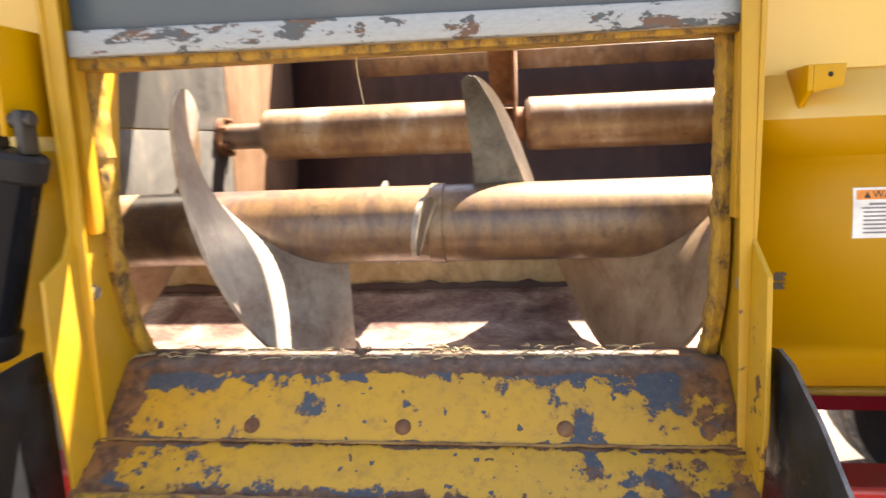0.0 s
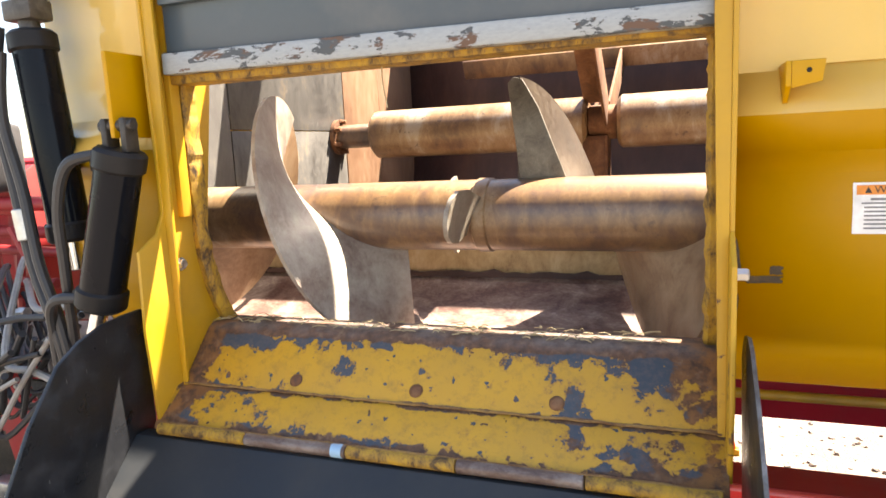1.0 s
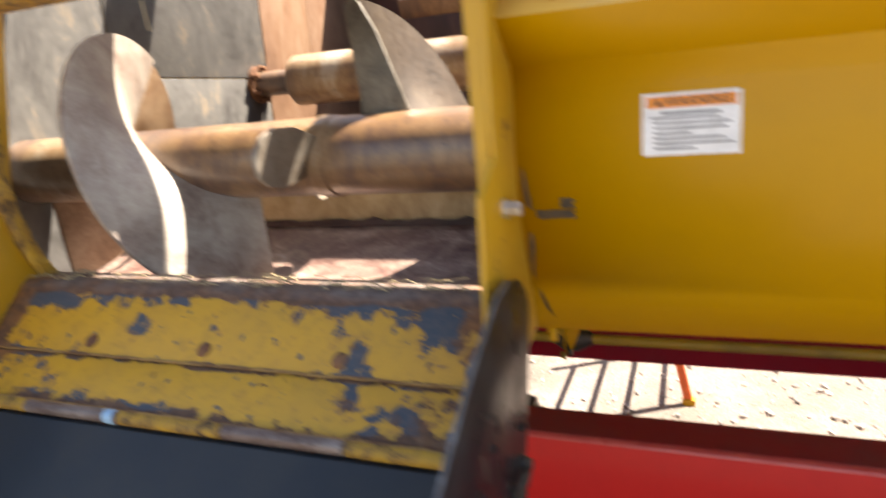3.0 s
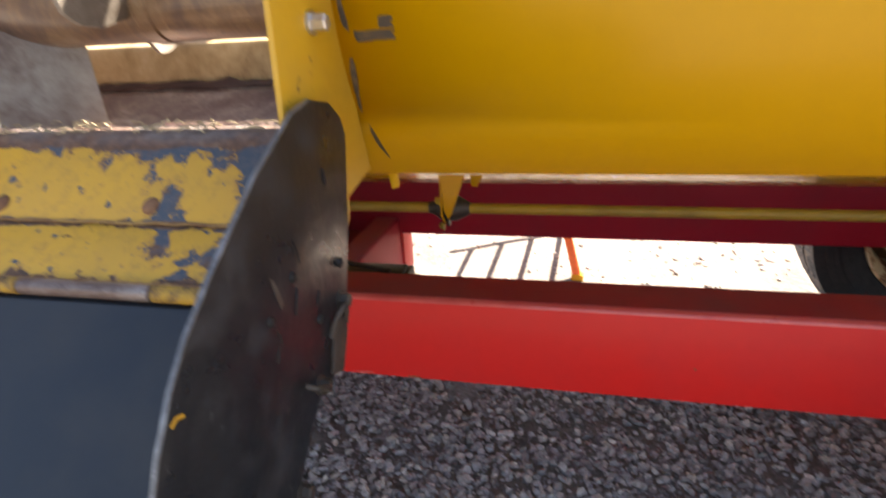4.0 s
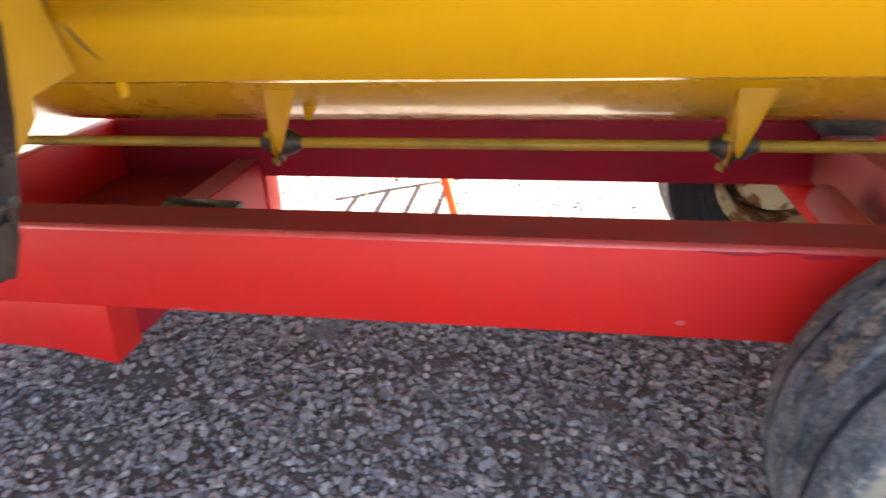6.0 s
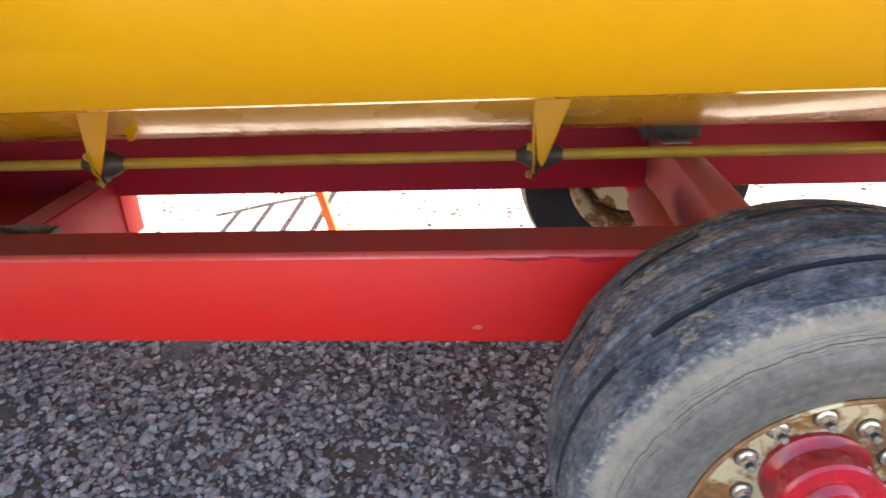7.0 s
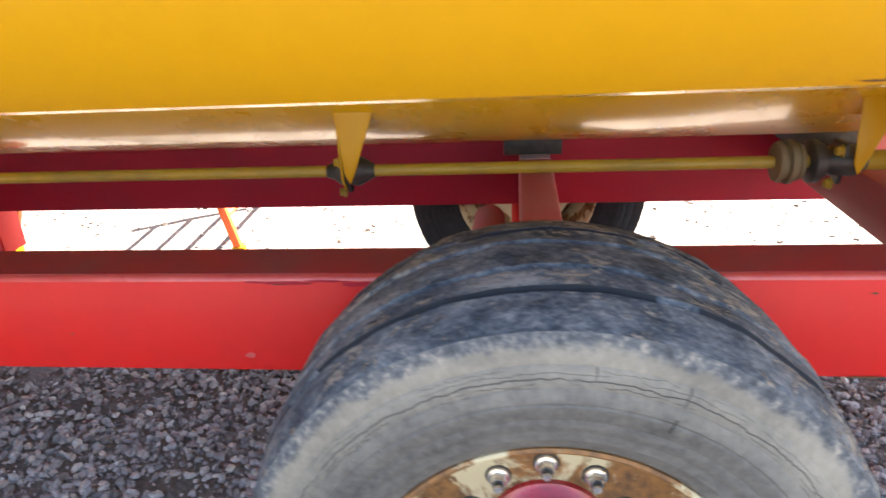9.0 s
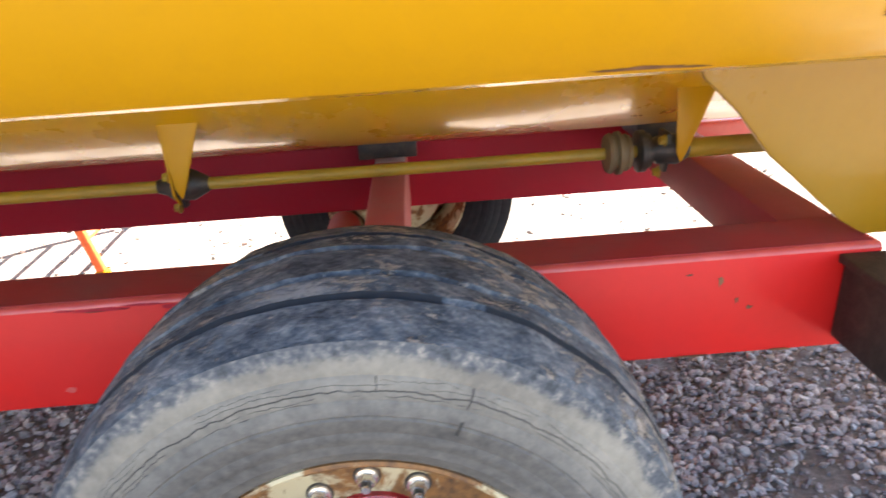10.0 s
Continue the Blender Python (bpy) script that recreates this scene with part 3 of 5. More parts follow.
def build_gravel():
    rng = np.random.default_rng(4)
    g = (1 + 5 ** 0.5) / 2
    ico = np.array([(-1, g, 0), (1, g, 0), (-1, -g, 0), (1, -g, 0), (0, -1, g), (0, 1, g), (0, -1, -g), (0, 1, -g), (g, 0, -1), (g, 0, 1), (-g, 0, -1), (-g, 0, 1)]) / (1 + g * g) ** 0.5
    hull = "0 11 5 0 5 1 0 1 7 0 7 10 0 10 11 1 5 9 5 11 4 11 10 2 10 7 6 7 1 8 3 9 4 3 4 2 3 2 6 3 6 8 3 8 9 4 9 5 2 4 11 6 2 10 8 6 7 9 8 1"
    tri = np.array([int(q) for q in hull.split()]).reshape(-1, 3)
    spots = []
    for x0, x1, y0, y1, count, lo, hi in ((-1.4, 4.3, 1.5, 3.1, 52000, 0.0055, 0.0215), (-2.5, 5.0, 3.1, 6.5, 5200, 0.005, 0.024), (-2.4, 5.0, 0.2, 1.5, 2500, 0.007, 0.024), (-4.5, -1.4, 0.2, 6.0, 2500, 0.008, 0.024)):
        x, y = rng.uniform(x0, x1, count), rng.uniform(y0, y1, count)
        for a, b, u in zip(x, y, rng.uniform(0, 1, count)):
            patch = noise.noise(Vector((a * 3.6, b * 3.6, 7)))
            if patch > -0.30 + 0.9 * (u - 0.5):
                spots.append((a, b, lo + (hi - lo) * rng.uniform() ** 2.6 * (1.35 if rng.uniform() > 0.97 else 1.0)))
    verts, faces = [], []
    for k, (a, b, r) in enumerate(spots):
        turn = np.array(Euler((rng.normal(0, 0.38), rng.normal(0, 0.38), rng.uniform(0, 6.28))).to_matrix())
        shape = ico * rng.uniform(0.62, 1.28, (12, 1)) * np.array([1.0, rng.uniform(0.55, 0.95), rng.uniform(0.38, 0.72)])
        p = shape @ turn.T * r
        p[:, 2] = p[:, 2] * 0.95
        p += (a, b, ground_height(a, b) + r * 0.33)
        verts.append(p)
        faces.append(tri + 12 * k)
    me = bpy.data.meshes.new("gravel")
    me.from_pydata(np.concatenate(verts).tolist(), [], np.concatenate(faces).tolist())
    me.materials.append(STONE)
    tagged(new("gravel", me), "loose grey angular crushed stone over the yard", "gravel", kind="stuff")


build_ground()
build_gravel()

# ---- mixer tub ----
AY, AZ, AR = 1.56, 1.555, 0.405   # auger trough
RY, RZ, RR = 2.80, 1.78, 0.965    # reel trough
X0, X1 = -1.04, 4.60              # ends of the tub
OX0, OX1 = -0.503, 0.588            # discharge opening
OZ0, OZ1 = 1.325, 1.885
TOP = 2.90

tub = thing("mixer_tub", (1.0, 2.45, 0.76), "yellow painted steel feed mixer tub with a wide side discharge opening", "feed mixer")


def outer_profile():
    """The tub's section as (y, z), from the near rim down, under and up the far side, with marks for the opening."""
    pts = [(1.13, 2.70), (1.15, OZ1), (1.153, 1.81), (1.088, 1.736), (1.157, 1.676)]
    start = math.atan2(1.66 - AZ, 1.158 - AY)
    a0 = math.acos((1.157 - AY) / AR) if abs((1.157 - AY) / AR) <= 1 else math.pi
    z = 1.64
    while z > OZ0 + 0.012:
        pts.append((AY - math.sqrt(max(AR ** 2 - (z - AZ) ** 2, 0)), z))
        z -= 0.035
    pts.append((AY - math.sqrt(AR ** 2 - (OZ0 - AZ) ** 2), OZ0))
    for z in (1.30, 1.275, 1.255, 1.24):
        pts.append((AY - math.sqrt(AR ** 2 - (z - AZ) ** 2), z))
    pts += [(1.3187, 1.2298), (1.3377, 1.2228), (1.3500, 1.2224)]
    pts += [(1.40, 1.2150), (1.47, 1.2035), (1.54, 1.192), (1.60, 1.188), (1.65, 1.188)]
    for y in (1.70, 1.75, 1.80, 1.85, 1.885):
        pts.append((y, AZ - math.sqrt(0.398 ** 2 - (y - AY) ** 2)))
    pts.append((2.0, 1.27))
    for k in range(0, 25):
        a = radians(213.0 + k * (360 - 213.0) / 24)
        pts.append((RY + RR * math.cos(a), RZ + RR * math.sin(a)))
    pts += [(RY + RR, 2.13), (RY + RR, 2.139), (RY + RR, TOP)]
    return pts


def left_end(y):
    return X0 + 0.165 * max(0.0, min(1.0, (2.0 - y) / 0.8)) if y < 2.0 else X0


def build_shell():
    pts = outer_profile()
    stations = [None, OX0, OX1, 1.2, 2.1, X1]
    bm = bmesh.new()
    rows = [[bm.verts.new((left_end(y) if s is None else s, y, z)) for s in stations] for y, z in pts]
    for (y0, z0), (y1, z1), r0, r1 in zip(pts, pts[1:], rows, rows[1:]):
        for k in range(len(stations) - 1):
            if k == 1 and y0 < 1.3 and OZ1 + 0.001 > max(z0, z1) and min(z0, z1) > OZ0 - 0.001:
                continue
            face = bm.faces.new((r0[k], r0[k + 1], r1[k + 1], r1[k]))
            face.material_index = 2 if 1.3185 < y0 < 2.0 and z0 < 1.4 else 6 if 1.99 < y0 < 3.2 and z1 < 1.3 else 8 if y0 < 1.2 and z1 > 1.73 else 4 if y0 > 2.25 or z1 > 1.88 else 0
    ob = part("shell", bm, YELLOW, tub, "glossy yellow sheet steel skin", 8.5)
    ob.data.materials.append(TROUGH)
    for lining in (BELLY, TROUGH, YELLOW, DARK_WALL, BELLY, DARK_WALL, SKY_PALE, DARK_WALL):
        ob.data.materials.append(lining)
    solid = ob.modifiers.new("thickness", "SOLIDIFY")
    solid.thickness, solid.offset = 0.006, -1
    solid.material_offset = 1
    return ob


build_shell()


def lap_seam():
    """The upper skin lies over the rib's sheet, with a stepped lower edge."""
    wall = lambda z: 1.153 + (1.81 - z) * 0.0262
    bm = plate([(0.606, 1.786), (0.668, 1.789), (0.674, 1.811), (X1 - 0.02, 1.815), (X1 - 0.02, 2.68), (0.606, 2.68)], "y", -0.0045, 0.004, 0)
    for v in bm.verts:
        v.co.y += wall(v.co.z)
    return bm


part("lap_sheet", lap_seam(), SKY_PALE, tub, "yellow upper sheet with a stepped seam, sky sheen in its paint")


def half_wall(y0, y1, z0, z1):
    return [(y0, z0), (y1, z0), (y1, z1), (y0, z1)]


def section_between(y0, y1, inset=0.0):
    """The part of the tub's section between two depths, closed along the rim."""
    pts = outer_profile()
    low = []
    for (ya, za), (yb, zb) in zip(pts, pts[1:]):
        for k in range(9):
            u = k / 8
            low.append((ya + (yb - ya) * u, za + (zb - za) * u))
    low.append(pts[-1])
    floor = [p for p in low if y0 < p[0] < y1 and p[1] < 1.79]
    def height(y):
        return min(low, key=lambda p: abs(p[0] - y) + (10 if p[1] > 1.79 else 0))[1]
    ring = [(y0, height(y0) if y0 > 1.2 else 1.6)] + floor + [(y1, height(y1) if y1 < 3.7 else 1.79)]
    return ring, low


def build_end_walls():
    ring, _ = section_between(2.004, 2.876)
    low = [p for p in ring]
    part("end_plate", plate(low + [(2.876, 1.806), (2.004, 1.806)], "x", X0 - 0.004, X0 + 0.004), GREY_WALL, tub, "rubbed grey lower end plate")
    part("end_plate", plate(half_wall(2.004, 2.876, 1.811, TOP), "x", X0 - 0.004, X0 + 0.005), GREY_WALL, tub, "rubbed grey upper end plate")
    ring, _ = section_between(2.882, 3.28)
    part("end_plate", plate(ring + [(3.28, TOP), (2.882, TOP)], "x", X0 - 0.004, X0 + 0.006), BROWN_WALL, tub, "rust-brown end plate")
    ring, _ = section_between(3.286, 3.76)
    part("end_plate", plate(ring + [(3.76, TOP), (3.286, TOP)], "x", X0 - 0.004, X0 + 0.004), BROWN_WALL, tub, "rust-brown end plate")
    ring, _ = section_between(1.162, 1.996)
    bm = plate(ring + [(1.996, TOP), (1.80, TOP), (1.145, 2.69)], "x", -0.004, 0.004, 0)
    for v in bm.verts:
        v.co.x += left_end(v.co.y)
    part("end_plate", bm, GREY_WALL, tub, "rubbed grey slanted end plate")
    ring, _ = section_between(1.162, 3.76)
    part("end_plate", plate(ring + [(3.76, TOP), (1.80, TOP), (1.145, 2.69)], "x", X1 - 0.004, X1 + 0.004), DARK_WALL, tub, "unseen end plate kept dark to cut bounced light")


build_end_walls()
ring_all, _ = section_between(1.99, 3.76)
part("end_backing", plate(ring_all + [(3.76, TOP), (1.99, TOP)], "x", X0 - 0.016, X0 - 0.006), YELLOW, tub, "yellow outer end sheet")

# ridge between the two troughs, with its worn flat strip
part("ridge_strip", plate([(1.864, 1.322), (1.868, 1.314), (1.90, 1.306), (1.96, 1.29), (2.03, 1.30), (2.06, 1.36), (2.05, 1.40), (1.93, 1.425), (1.886, 1.420), (1.876, 1.410)], "x", X0 + 0.01, X1 - 0.01), RIDGE, tub, "pale tan worn ridge plate between the troughs")
# Dark uneven strip draws the shadowed gap below the ridge plate.
rng_ridge = random.Random(31)
gap_edge = [(X0 + 0.012 + 0.035 * k, 1.322 + rng_ridge.uniform(0.0, 0.007) + (0.008 if rng_ridge.random() < 0.15 else 0)) for k in range(int((X1 - X0 - 0.03) / 0.035))]
part("ridge_gap_strip", plate(gap_edge + [(gap_edge[-1][0], 1.310), (gap_edge[0][0], 1.310)], "y", 1.856, 1.8635, 0), DARK_WALL, tub, "dark strip for the shadowed gap under the ridge's lower edge")


def inner_trough():
    """The lining of the auger trough behind the sill."""
    bm = bmesh.new()
    r = 0.384
    arcs = [radians(a) for a in range(264, 323, 6)]
    flat = lambda z, e: max(z, 1.203 - e)
    rows = []
    for x in (left_end(1.5) + 0.012, X1 - 0.012):
        rows.append([(bm.verts.new((x, AY + r * math.cos(a), flat(AZ + r * math.sin(a), 0.0))), bm.verts.new((x, AY + (r + 0.006) * math.cos(a), flat(AZ + (r + 0.006) * math.sin(a), 0.006)))) for a in arcs])
    for (a, b), (c, d), (e, f), (g, h) in zip(rows[0], rows[0][1:], rows[1], rows[1][1:]):
        bm.faces.new((a, c, g, e))
        bm.faces.new((b, d, h, f))
    for row in rows:
        for (a, b), (c, d) in zip(row, row[1:]):
            bm.faces.new((a, b, d, c))
    for k in (0, -1):
        bm.faces.new((rows[0][k][0], rows[0][k][1], rows[1][k][1], rows[1][k][0]))
    return bm


part("trough_liner", inner_trough(), TROUGH, tub, "worn rusty trough liner rubbed bright")

def eaten_strip(ring, x_out, x_in):
    """A jamb along a closed (y, z) ring of two matching sides; its inner edge is gnawed by rust."""
    half = len(ring) // 2
    front, back = ring[:half], ring[half:][::-1]
    bm = bmesh.new()
    rows = []
    for k in range(half - 1):
        steps = max(2, int((Vector(front[k]) - Vector(front[k + 1])).length / 0.008))
        for q in range(steps + (k == half - 2)):
            u = q / steps
            f = [front[k][i] + (front[k + 1][i] - front[k][i]) * u for i in (0, 1)]
            g = [back[k][i] + (back[k + 1][i] - back[k][i]) * u for i in (0, 1)]
            gnaw = (x_in - x_out) * (1 + 0.22 * noise.noise(Vector((x_in * 9, f[1] * 28, 3))) + 0.16 * noise.noise(Vector((x_in * 7, f[1] * 95, 8))))
            bulge = 0.004 * noise.noise(Vector((x_in * 5, f[1] * 40, 5)))
            rows.append([bm.verts.new(c) for c in ((x_out, f[0], f[1]), (x_out + gnaw * 0.7, f[0] + bulge - 0.003, f[1]), (x_out + gnaw, f[0] + 0.007, f[1]), (x_out + gnaw, g[0], g[1]), (x_out, g[0], g[1]))])
    for a, b in zip(rows, rows[1:]):
        for k in range(5):
            bm.faces.new((a[k], a[(k + 1) % 5], b[(k + 1) % 5], b[k]))
    bm.faces.new(rows[0])
    bm.faces.new(rows[-1][::-1])
    return bm


# door guides at both sides of the opening, each with a guard plate
def build_guides():
    for side, x, s in (("left", -0.505, -1), ("right", 0.600, 1)):
        prof = [(1.33, 2.38), (1.05, 2.38), (1.05, 1.9), (1.055, 1.60), (1.06, 1.56), (0.990, 1.517), (0.980, 1.30), (1.0, 1.17), (1.085, 1.178), (1.135, 1.215), (1.14, 1.245), (1.235, 1.262), (1.2, 1.38), (1.175, 1.5)] if s > 0 else [(1.33, 2.38), (1.05, 2.38), (1.05, 1.9), (1.052, 1.60), (1.03, 1.56), (0.975, 1.53), (0.968, 1.36), (0.98, 1.13), (1.085, 1.16), (1.235, 1.262), (1.2, 1.38), (1.175, 1.5)]
        side_plate = part("door_guide", plate(prof, "x", x - 0.004, x + 0.004), YELLOW_DULL, tub, "dull yellow door guide plate")
        part("front_lip", plate([(x - s * 0.004, 2.38), (x - s * 0.004, 1.20), (x - s * 0.016, 1.22), (x - s * 0.030, 1.9), (x - s * 0.030, 2.38)], "y", 1.054, 1.062), YELLOW_DULL, side_plate, "yellow front lip")
        part("inner_angle", box(min(x - s * 0.004, x - s * 0.019), max(x - s * 0.004, x - s * 0.019), 1.095, 1.123, 1.588, 2.38, 0.002), YELLOW_DULL, side_plate, "chipped yellow inner angle")
        part("guide_bolt", bolt((x - s * 0.004, 1.085, 1.487), (-s, 0, 0), 0.011, 0.012), ZINC, side_plate, "zinc bolt")
        part("guide_nut", bolt((x + s * 0.004, 1.085, 1.487), (s, 0, 0), 0.011, 0.024), ZINC, side_plate, "zinc nut")
        jamb = [(1.13, OZ1 + 0.02), (1.13, 1.64)] + [(AY - math.sqrt((AR + 0.02) ** 2 - (z - AZ) ** 2), z) for z in (1.6, 1.54, 1.48, 1.42, 1.37, 1.325)]
        jamb += [(AY - math.sqrt((AR - 0.008) ** 2 - (z - AZ) ** 2), z) for z in (1.325, 1.37, 1.42, 1.48, 1.54, 1.6)] + [(1.165, 1.64), (1.165, OZ1 + 0.02)]
        e = OX0 if s < 0 else OX1
        part("opening_edge", eaten_strip(jamb, e, e - s * 0.024), EATEN, tub, "rust-eaten yellow edge of the opening")


build_guides()
part("rust_patch", plate([(0.985, 1.135), (1.085, 1.163), (1.232, 1.262), (1.20, 1.36), (1.165, 1.30), (1.12, 1.295), (1.085, 1.235), (1.03, 1.225), (0.992, 1.18)], "x", -0.5012, -0.4998, 0), EDGE_WORN, tub, "rust and flaking paint at the foot of the door guide")
part("rust_patch", plate([(1.003, 1.173), (1.083, 1.181), (1.133, 1.217), (1.14, 1.247), (1.232, 1.264), (1.20, 1.36), (1.155, 1.295), (1.10, 1.275), (1.06, 1.225), (1.01, 1.212)], "x", 0.5948, 0.5962, 0), EDGE_WORN, tub, "rust and flaking paint at the foot of the door guide")
part("opening_edge", plate([(OX0, 1.868), (OX1, 1.868), (OX1, 1.90), (OX0, 1.90)], "y", 1.10, 1.165), EATEN, tub, "rust-eaten yellow upper edge of the opening")

# sliding door, raised
door = part("sliding_door", plate([(-0.475, 1.93), (0.57, 1.905), (0.57, 2.42), (-0.475, 2.42)], "y", 1.085, 1.093), BLUE_GREY, tub, "raised blue-grey sliding door")
part("door_edge", merge(plate([(-0.480, 1.885), (0.575, 1.875), (0.575, 1.912), (-0.480, 1.928)], "y", 1.072, 1.100, 0.004)), SCRATCHED, door, "scraped bare steel lower door edge")
part("door_rib", box(-0.47, 0.565, 1.066, 1.085, 2.02, 2.06, 0.003), BLUE_GREY, door)

# sill below the opening
def build_sill():
    x0, x1 = -0.500, 0.595
    upper = [(1.242, 1.333), (1.168, 1.335), (1.152, 1.327), (1.057, 1.229), (1.063, 1.223), (1.157, 1.318), (1.172, 1.326), (1.242, 1.325)]
    lower = [(1.064, 1.226), (1.050, 1.222), (0.972, 1.170), (0.967, 1.160), (0.972, 1.152), (0.980, 1.160), (1.058, 1.212), (1.066, 1.216)]
    part("sill_plate", plate(upper, "x", x0, x1), SILL, tub, "flaking yellow upper sill plate, blue primer and rust showing")
    part("sill_plate", plate(lower, "x", x0 - 0.01, x1 + 0.004), SILL, tub, "flaking yellow lower sill plate")
    for x in (-0.224, 0.045, 0.318):
        part("sill_bolt", bolt((x, 1.078, 1.244), (0, -0.72, 0.7), 0.0155, 0.012, True), RUST, tub, "rusty dome bolt")
    for k, (a, b) in enumerate(((-0.492, -0.278), (-0.278, -0.054), (-0.054, 0.161), (0.161, 0.382), (0.382, 0.59))):
        part("hinge_knuckle", rod((a + 0.001, 0.965, 1.162), (b - 0.001, 0.965, 1.162), 0.0125), HINGE if k % 2 else EATEN, tub, "rubbed brown hinge tube" if k % 2 else "yellow hinge tube")
    rng = random.Random(17)
    bead = lambda y, z, r: tube([(x0 + 0.004 + (x1 - x0 - 0.008) * k / 60, y + rng.uniform(-0.0012, 0.0012), z + rng.uniform(-0.0012, 0.0012)) for k in range(61)], r, 6, 1)
    part("weld_bead", bead(1.0555, 1.2275, 0.0028), BEAD, tub, "rusty weld bead along the sill's fold")
    part("weld_bead", bead(0.9675, 1.1735, 0.0024), BEAD, tub, "rusty lower edge bead of the sill")
    part("paint_dab", rod((-0.085, 0.965, 1.162), (-0.06, 0.965, 1.162), 0.0132), LIGHT_BLUE, tub, "light blue paint on the hinge")


build_sill()

# bracket on the rib, tab, decal
part("lug_bracket", merge(plate([(1.155, 1.812), (1.07, 1.812), (1.07, 1.775), (1.12, 1.738), (1.155, 1.738)], "x", 0.669, 0.677), plate([(0.677, 1.812), (0.722, 1.812), (0.718, 1.780), (0.677, 1.772)], "y", 1.07, 1.078)), YELLOW, tub, "small yellow welded lug")
part("lug_hole", rod((0.700, 1.0695, 1.797), (0.700, 1.074, 1.797), 0.004, 12), BLACK, tub, "dark bolt hole")
part("hanging_tab", plate([(0.597, 1.240), (0.618, 1.240), (0.616, 1.205), (0.604, 1.20)], "y", 1.322, 1.329), YELLOW, tub)


def build_decal():
    z0, z1, x0, x1 = 1.543, 1.624, 0.781, 0.902
    def curved(xa, xb, za, zb, lift, mat, name, parent, label=""):
        bm = bmesh.new()
        zs = np.linspace(za, zb, 8)
        rows = []
        for z in zs:
            y = AY - math.sqrt(AR ** 2 - (z - AZ) ** 2)
            rows.append([bm.verts.new((xa, y - lift, z)), bm.verts.new((xb, y - lift, z)), bm.verts.new((xb, y - lift + 0.0007, z)), bm.verts.new((xa, y - lift + 0.0007, z))])
        for a, b in zip(rows, rows[1:]):
            for k in range(4):
                bm.faces.new((a[k], a[(k + 1) % 4], b[(k + 1) % 4], b[k]))
        bm.faces.new(rows[0])
        bm.faces.new(rows[-1][::-1])
        return part(name, bm, mat, parent, label)
    decal = curved(x0, x1, z0, z1, 0.0012, WHITE, "warning_decal", tub, "white and orange warning decal")
    curved(x0 + 0.005, x1 - 0.005, z1 - 0.019, z1 - 0.004, 0.0018, DECAL_ORANGE, "header_band", decal)
    font = bpy.data.curves.new("warning_word", "FONT")
    font.body, font.size, font.extrude, font.align_x = "WARNING", 0.0165, 0.0002, "CENTER"
    ob = new("warning_word", font)
    me = bpy.data.meshes.new_from_object(ob)
    bpy.data.objects.remove(ob)
    y = AY - math.sqrt(AR ** 2 - (1.612 - AZ) ** 2) - 0.0024
    me.transform(Matrix.Translation((0.85, y, z1 - 0.0165)) @ Matrix.Rotation(radians(82), 4, "X"))
    me.materials.append(BLACK_INK)
    word = new("warning_word", me)
    word.parent = decal
    for k, (u0, u1) in enumerate(((0.2, 0.8), (0.1, 0.78), (0.13, 0.9), (0.13, 0.86), (0.13, 0.5), (0.13, 0.84), (0.13, 0.93), (0.13, 0.55))):
        z = z1 - 0.0255 - k * 0.0066
        curved(x0 + (x1 - x0) * u0, x0 + (x1 - x0) * u1, z - (0.0016 if k else 0.0026), z + 0.0012, 0.0017, INK, "text_bar", decal)
    part("warning_triangle", plate([(0.797, z1 - 0.0165), (0.807, z1 - 0.0165), (0.802, z1 - 0.0065)], "y", y - 0.0002, y + 0.0003, 0), BLACK_INK, decal)


build_decal()

# ---- auger ----
PY, PZ, PR, FR = 1.56, 1.535, 0.09, 0.337
auger = thing("auger", (0.5, PY, PZ - FR), "rusty steel auger with opposed flights lying in the trough", "auger")
part("auger_tube", rod((-0.95, PY, PZ), (X1 - 0.02, PY, PZ), PR, 40), PIPE, auger, "orange-rusty auger tube")


def helix(t0, t1, x_of, r0=PR - 0.005, r1=FR, thick=0.010, step=6.0, trim=None):
    """A strip of flighting; angles in degrees from the top towards the front."""
    bm = bmesh.new()
    k = max(2, int(abs(t1 - t0) / step))
    rows = []
    for i in range(k + 1):
        t = t0 + (t1 - t0) * i / k
        a = radians(t)
        rr = trim(i / k) if trim else r1
        rows.append([[bm.verts.new((x_of(t) + dx, PY - r * math.sin(a), PZ + r * math.cos(a))) for r in (r0, (r0 * 2 + rr) / 3, (r0 + 2 * rr) / 3, rr)] for dx in (-thick / 2, thick / 2)])
    for p, q in zip(rows, rows[1:]):
        for j in range(3):
            bm.faces.new((p[0][j], p[0][j + 1], q[0][j + 1], q[0][j]))
            bm.faces.new((p[1][j], p[1][j + 1], q[1][j + 1], q[1][j]))
        for j in (0, 3):
            bm.faces.new((p[0][j], p[1][j], q[1][j], q[0][j]))
    for p in (rows[0], rows[-1]):
        for j in range(3):
            bm.faces.new((p[0][j], p[0][j + 1], p[1][j + 1], p[1][j]))
    return bm


def turned(bm, degrees=277.0):
    """Turns a piece round the auger's axis, from the top towards the front."""
    m = Matrix.Translation((0, PY, PZ)) @ Matrix.Rotation(radians(degrees + PHASE), 4, "X") @ Matrix.Translation((0, -PY, -PZ))
    bmesh.ops.transform(bm, matrix=m, verts=bm.verts)
    return bm


def radial_plate(degrees, outline, thick=0.010):
    """A flat plate standing along the tube; outline as (x, distance from the axis)."""
    bm = plate([(x, PZ + r) for x, r in outline], "y", PY - thick / 2, PY + thick / 2)
    return turned(bm, degrees)


